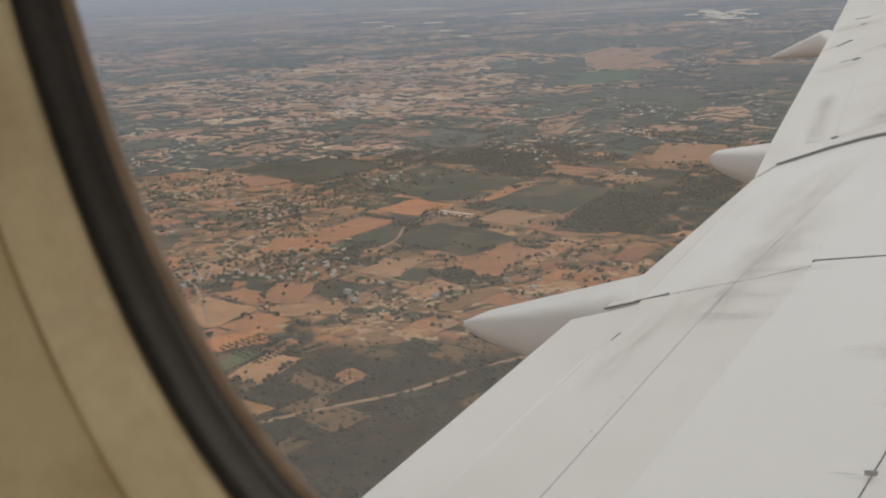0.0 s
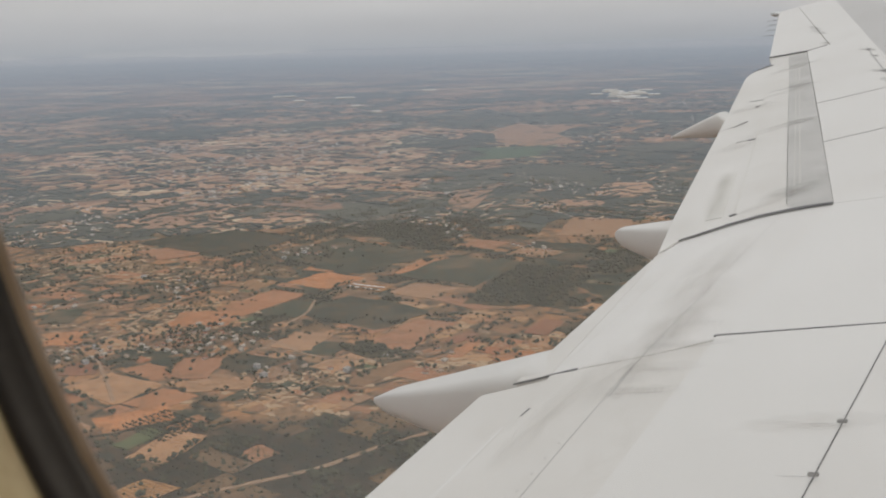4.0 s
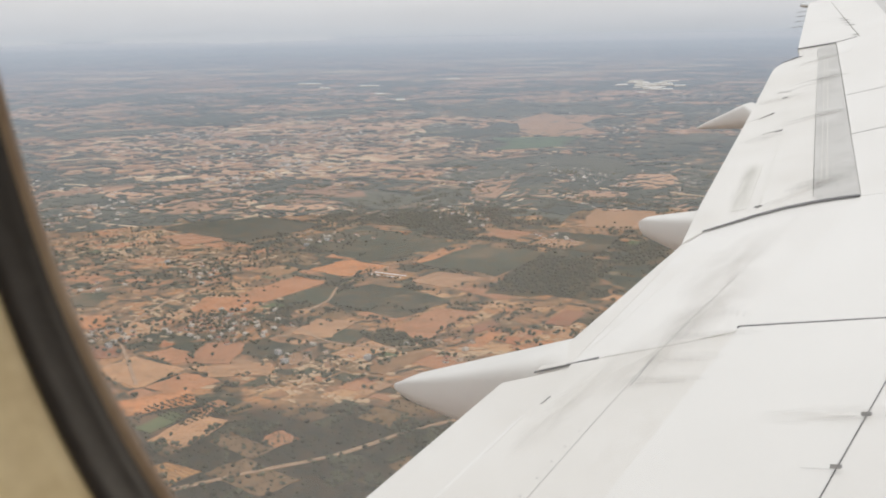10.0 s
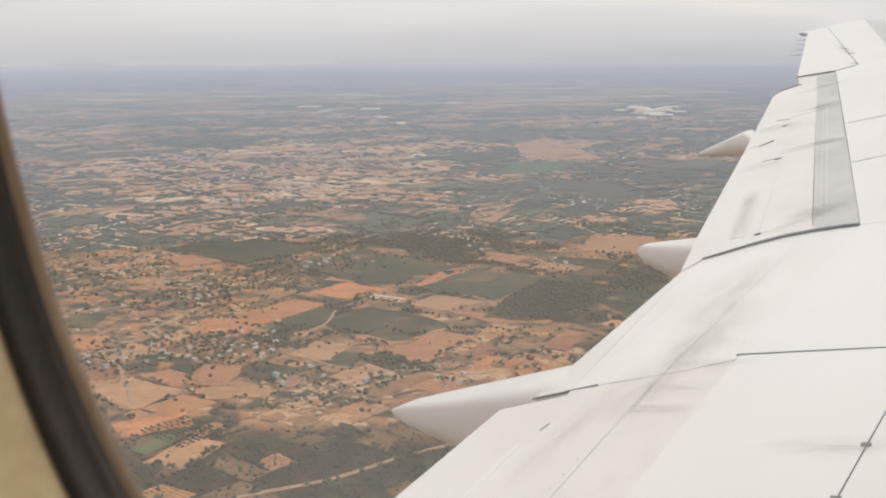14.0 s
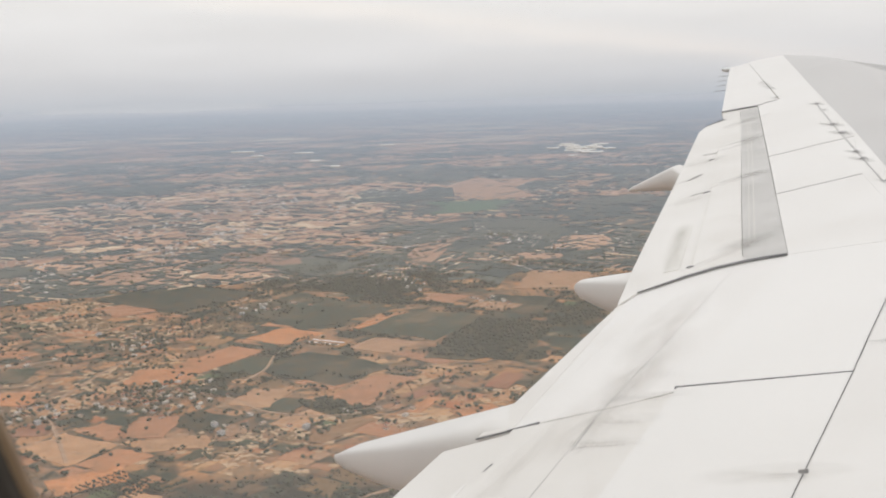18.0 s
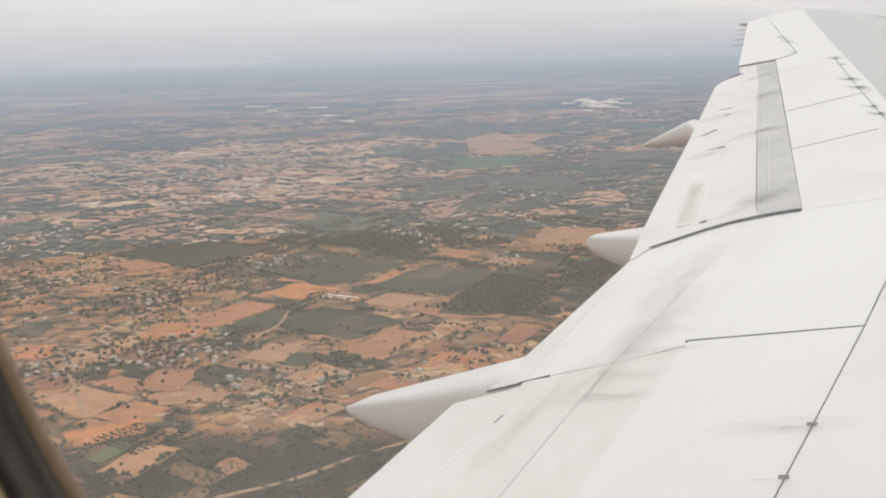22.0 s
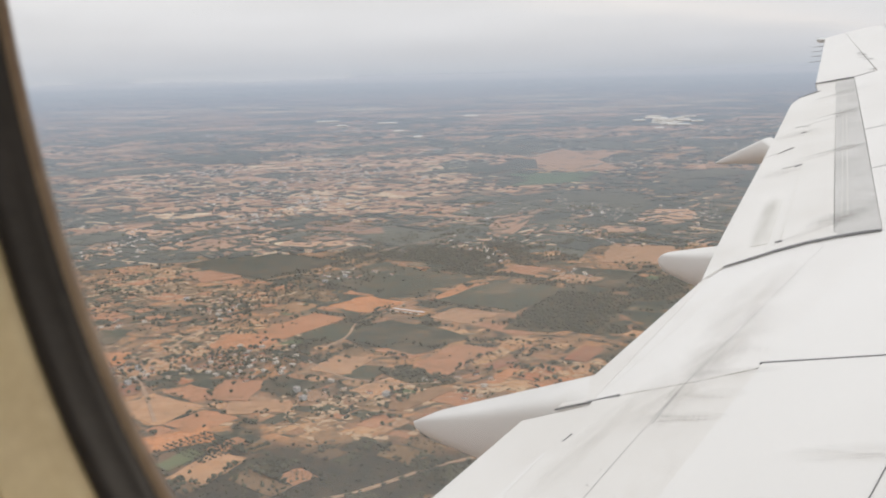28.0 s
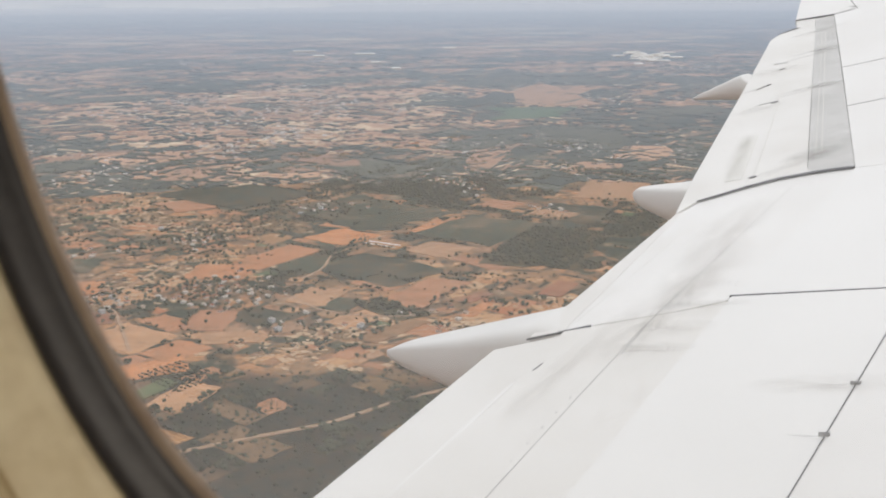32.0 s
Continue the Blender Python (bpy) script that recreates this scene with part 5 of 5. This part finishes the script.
make_road([(-480, 850), (-350, 923), (-293, 959), (-226, 996), (-154, 1034), (-91, 1090), (-40, 1126), (13, 1158), (133, 1270), (330, 1450)], 5.5, ROAD, "straight dirt road through dry scrub")
make_road([(-279, 1626), (-255, 1694), (-250, 1787), (-209, 1858), (-175, 1937)], 4.5, ROAD, "winding pale dirt track between crops")
make_road([(-517, 2166), (-428, 2250), (-365, 2338), (-285, 2395)], 7, ROAD, "pale dirt track across a plantation")
make_road([(-451, 1262), (-498, 1368), (-541, 1463), (-556, 1530), (-550, 1611), (-524, 1750), (-484, 1851)], 5, ROAD, "winding pale village track")
make_road([(-471, 1497), (-422, 1558), (-362, 1570), (-282, 1520), (-219, 1447), (-117, 1417), (-19, 1447)], 4.5, ROAD, "winding pale village track")
make_road([(-755, 1744), (-706, 1773), (-647, 1805), (-620, 1818)], 5, ROAD, "narrow pale dirt track")
make_road([(-525, 2631), (-442, 2768), (-358, 2985)], 7, ROAD, "narrow pale dirt track")

# ---- houses ----
WALLS = [paint("limewash", (0.42, 0.38, 0.33), (0.52, 0.48, 0.42), 0.9, 0.3, 3, 0.0, spec=0.1), paint("ochre_plaster", (0.48, 0.36, 0.24), (0.58, 0.46, 0.33), 0.9, 0.3, 3, 0.0, spec=0.1), paint("grey_block", (0.34, 0.33, 0.32), (0.44, 0.43, 0.41), 0.9, 0.3, 3, 0.0, spec=0.1)]
ROOFS = [paint("white_sheet_roof", (0.44, 0.38, 0.31), (0.58, 0.51, 0.43), 0.9, 0.3, 4, 0.0, spec=0.1), paint("tile_roof", (0.28, 0.12, 0.075), (0.38, 0.18, 0.11), 0.85, 0.4, 5, 0.0, spec=0.1), paint("concrete_roof", (0.33, 0.30, 0.27), (0.42, 0.39, 0.35), 0.9, 0.3, 4, 0.0, spec=0.1), paint("rusty_sheet_roof", (0.30, 0.20, 0.14), (0.42, 0.34, 0.28), 0.7, 0.4, 4, 0.0, spec=0.1)]
DOOR = paint("dark_wood_door", (0.09, 0.06, 0.04), (0.14, 0.10, 0.07), 0.7, 0.8, 5, 0.0)


def make_house(long, wide, high, gable, wall, roof, label):
    top = thing("house", label=label, category="house", group="village houses")
    bm = bmesh.new()
    bmesh.ops.create_cube(bm, size=1, matrix=Matrix.Translation((0, 0, high / 2)) @ Matrix.Diagonal((long, wide, high, 1)))
    part("wall", bm, wall, top)
    bm = bmesh.new()
    a, b = long / 2 + 0.5, wide / 2 + 0.5
    if gable:
        low = [bm.verts.new(p) for p in ((-a, -b, high), (a, -b, high), (a, b, high), (-a, b, high))]
        ridge = [bm.verts.new((-a, 0, high + wide * 0.3)), bm.verts.new((a, 0, high + wide * 0.3))]
        bm.faces.new((low[0], low[1], ridge[1], ridge[0])), bm.faces.new((low[2], low[3], ridge[0], ridge[1]))
        bm.faces.new((low[1], low[2], ridge[1])), bm.faces.new((low[3], low[0], ridge[0])), bm.faces.new(low[::-1])
    else:
        bmesh.ops.create_cube(bm, size=1, matrix=Matrix.Translation((0, 0, high + 0.15)) @ Matrix.Diagonal((2 * a, 2 * b, 0.3, 1)))
        bmesh.ops.create_cube(bm, size=1, matrix=Matrix.Translation((long * 0.2, 0, high + 0.9)) @ Matrix.Diagonal((2.6, 2.6, 1.3, 1)))
    part("roof", bm, roof, top)
    for x, w, h, name, up in ((0, 1.1, 2.1, "door", 1.05), (-long * 0.3, 1.2, 1.2, "window", 1.6), (long * 0.3, 1.2, 1.2, "window", 1.6)):
        bm = bmesh.new()
        bmesh.ops.create_cube(bm, size=1, matrix=Matrix.Translation((x, -wide / 2 - 0.03, up)) @ Matrix.Diagonal((w, 0.1, h, 1)))
        part(name, bm, DOOR, top)
    return top


KINDS = [(7.5, 5, 3.0, True, 0, 1, "small whitewashed house with a red tiled roof"), (8, 6, 3.2, False, 0, 0, "white flat-roofed house in a dry village"), (8, 6, 3.0, True, 1, 3, "ochre house with a rusty sheet roof"),
         (9, 7, 5.8, False, 2, 2, "grey two-storey house with a concrete roof"), (9, 5, 3.0, True, 0, 0, "low house with a white sheet roof"), (7, 5, 2.8, True, 1, 1, "small ochre house with a red tiled roof")]
house_models = {}
HOMES = []
for x, y, spread, count in ((-386, 1543, 62, 46), (-573, 1473, 45, 22), (-28, 2510, 50, 24), (-250, 1395, 50, 9), (-60, 1400, 60, 10), (-540, 1900, 60, 20), (-330, 2200, 70, 18), (160, 2200, 60, 10), (-720, 1760, 55, 12)):
    tries = 0
    while count and tries < 900:
        tries += 1
        p = Vector((rng.gauss(x, spread * 0.6), rng.gauss(y, spread * 0.6), 0))
        if in_sight(p, 640, 2590) and all((p - q).length > 13 for q in HOMES):
            HOMES.append(p)
            count -= 1
for p in HOMES:
    k = rng.choices(range(6), (3, 3, 2, 1.2, 2.5, 2))[0]
    m = pose(p.x, p.y, DEEP + 0.3, 0, 0, 52 + rng.choice((0, 90, 180, 270)) + rng.uniform(-12, 12))
    if k not in house_models:
        long, wide, high, gable, w, r, label = KINDS[k]
        house_models[k] = make_house(long, wide, high, gable, WALLS[w], ROOFS[r], label)
        house_models[k].matrix_basis = m
    else:
        copy_thing(house_models[k], m)

# long low sheds with white roofs, far off, and rows of plastic tunnels
SHED = paint("bright_shed_roof", (0.76, 0.77, 0.78), (0.86, 0.87, 0.88), 0.4, 0.05, 1, 0.0)


def make_shed(x, y, long, wide, high, turn, name="industrial_shed", label="long white-roofed industrial shed far off on the plain", category="shed", group="far white sheds"):
    place, k = land(x, y)
    top = thing(name, label=label, category=category, group=group)
    bm = bmesh.new()
    bmesh.ops.create_cube(bm, size=1, matrix=Matrix.Translation((0, 0, high / 2)) @ Matrix.Diagonal((long, wide, high, 1)))
    part("wall", bm, WALLS[0], top)
    bm = bmesh.new()
    rows = []
    for s in (-0.5, 0.5):
        rows.append([bm.verts.new((s * long * 1.02, wide * 0.52 * math.cos(a), high + high * 0.35 * math.sin(a))) for a in (math.pi * i / 8 for i in range(9))])
    for i in range(8):
        bm.faces.new((rows[0][i], rows[1][i], rows[1][i + 1], rows[0][i + 1]))
    bm.faces.new(rows[0]), bm.faces.new(rows[1][::-1])
    bmesh.ops.recalc_face_normals(bm, faces=bm.faces)
    part("roof", bm, SHED, top)
    top.matrix_basis = Matrix.Translation(place) @ Matrix.Rotation(radians(turn), 4, "Z") @ Matrix.Scale(k, 4)


for _ in range(30):
    make_shed(1390 + rng.gauss(0, 130), 8125 + rng.gauss(0, 330), rng.uniform(40, 140), rng.uniform(35, 95), rng.uniform(5, 9), rng.uniform(-8, 14))
for x, y, long in ((-900, 8800, 160), (-1500, 9300, 200), (-500, 6900, 60), (-700, 7600, 70), (-200, 9800, 120), (-1250, 8500, 90)):
    make_shed(x, y, long, 60, 7, rng.uniform(-6, 10))
for k in range(2):
    make_shed(-172 + k * 9, 1858 + k * 15, 70, 3.0, 1.6, -30, "plastic_tunnel", "low white plastic growing tunnel in a field", "tunnel", "growing tunnels")

# bare pale rock and sand among the scrub
SAND = paint("pale_sand_rock", (0.40, 0.26, 0.15), (0.54, 0.39, 0.25), 0.95, 0.06, 0.6, 0.0, spread=0.8, spec=0.1)
verts, faces = [], []
for x, y, sx, sy, count in ((-190, 1340, 90, 30, 60), (-60, 1385, 90, 26, 60), (-231, 1270, 60, 40, 40), (-130, 1205, 100, 14, 16), (-480, 1650, 140, 120, 170), (-800, 2150, 130, 130, 170), (-560, 2020, 160, 90, 120), (160, 1500, 80, 60, 40), (-700, 2400, 220, 150, 160)):
    for _ in range(count):
        p = Vector((rng.gauss(x, sx * 0.6), rng.gauss(y, sy * 0.6), 0))
        if not in_sight(p) or taken(p):
            continue
        size = rng.uniform(2.5, 9)
        ring, n = [], rng.randint(9, 15)
        turn = rng.uniform(0, 3)
        for k in range(n):
            a = 2 * math.pi * k / n
            r = size * rng.uniform(0.35, 1.25)
            ring.append(p + Vector((math.cos(a) * r * math.cos(turn) * 1.3 - math.sin(a) * r * math.sin(turn) * 0.7, math.cos(a) * r * math.sin(turn) + math.sin(a) * r * math.cos(turn) * 0.8, 0)))
        v, f = plot_faces(ring, rng.uniform(0.55, 0.9))
        faces += [tuple(i + len(verts) for i in face) for face in f]
        verts += v
data = bpy.data.meshes.new("bare_rock")
data.from_pydata(verts, [], faces)
data.materials.append(SAND)
tagged(new("bare_rock", data), "pale bare rock and sand patches among scrub", "rock", "", "stuff")

# ---- the plots themselves: the near ones each on its own, the far ones joined by kind ----
order = sorted(range(len(PLOTS)), key=lambda k: (k >= MARKED, PLOTS[k][1].y))
rest = {}
for place, k in enumerate(order):
    kind, mid, long, wide, turn, jag, up = PLOTS[k]
    v, f = plot_faces(ragged(mid, long, wide, turn, jag), up)
    if place < 290:
        data = bpy.data.meshes.new("field")
        data.from_pydata(v, [], f)
        data.materials.append(FIELDS[kind])
        ob = new("field", data)
        ob.parent = ground
        ob["label"] = LABELS[kind]
    else:
        verts, faces = rest.setdefault(kind, ([], []))
        faces += [tuple(i + len(verts) for i in face) for face in f]
        verts += v
for kind, (verts, faces) in rest.items():
    data = bpy.data.meshes.new("fields")
    data.from_pydata(verts, [], faces)
    data.materials.append(FIELDS[kind])
    ob = new("fields", data)
    ob.parent = ground
    tagged(ob, LABELS[kind] + "s in the distance", "", "", "stuff")
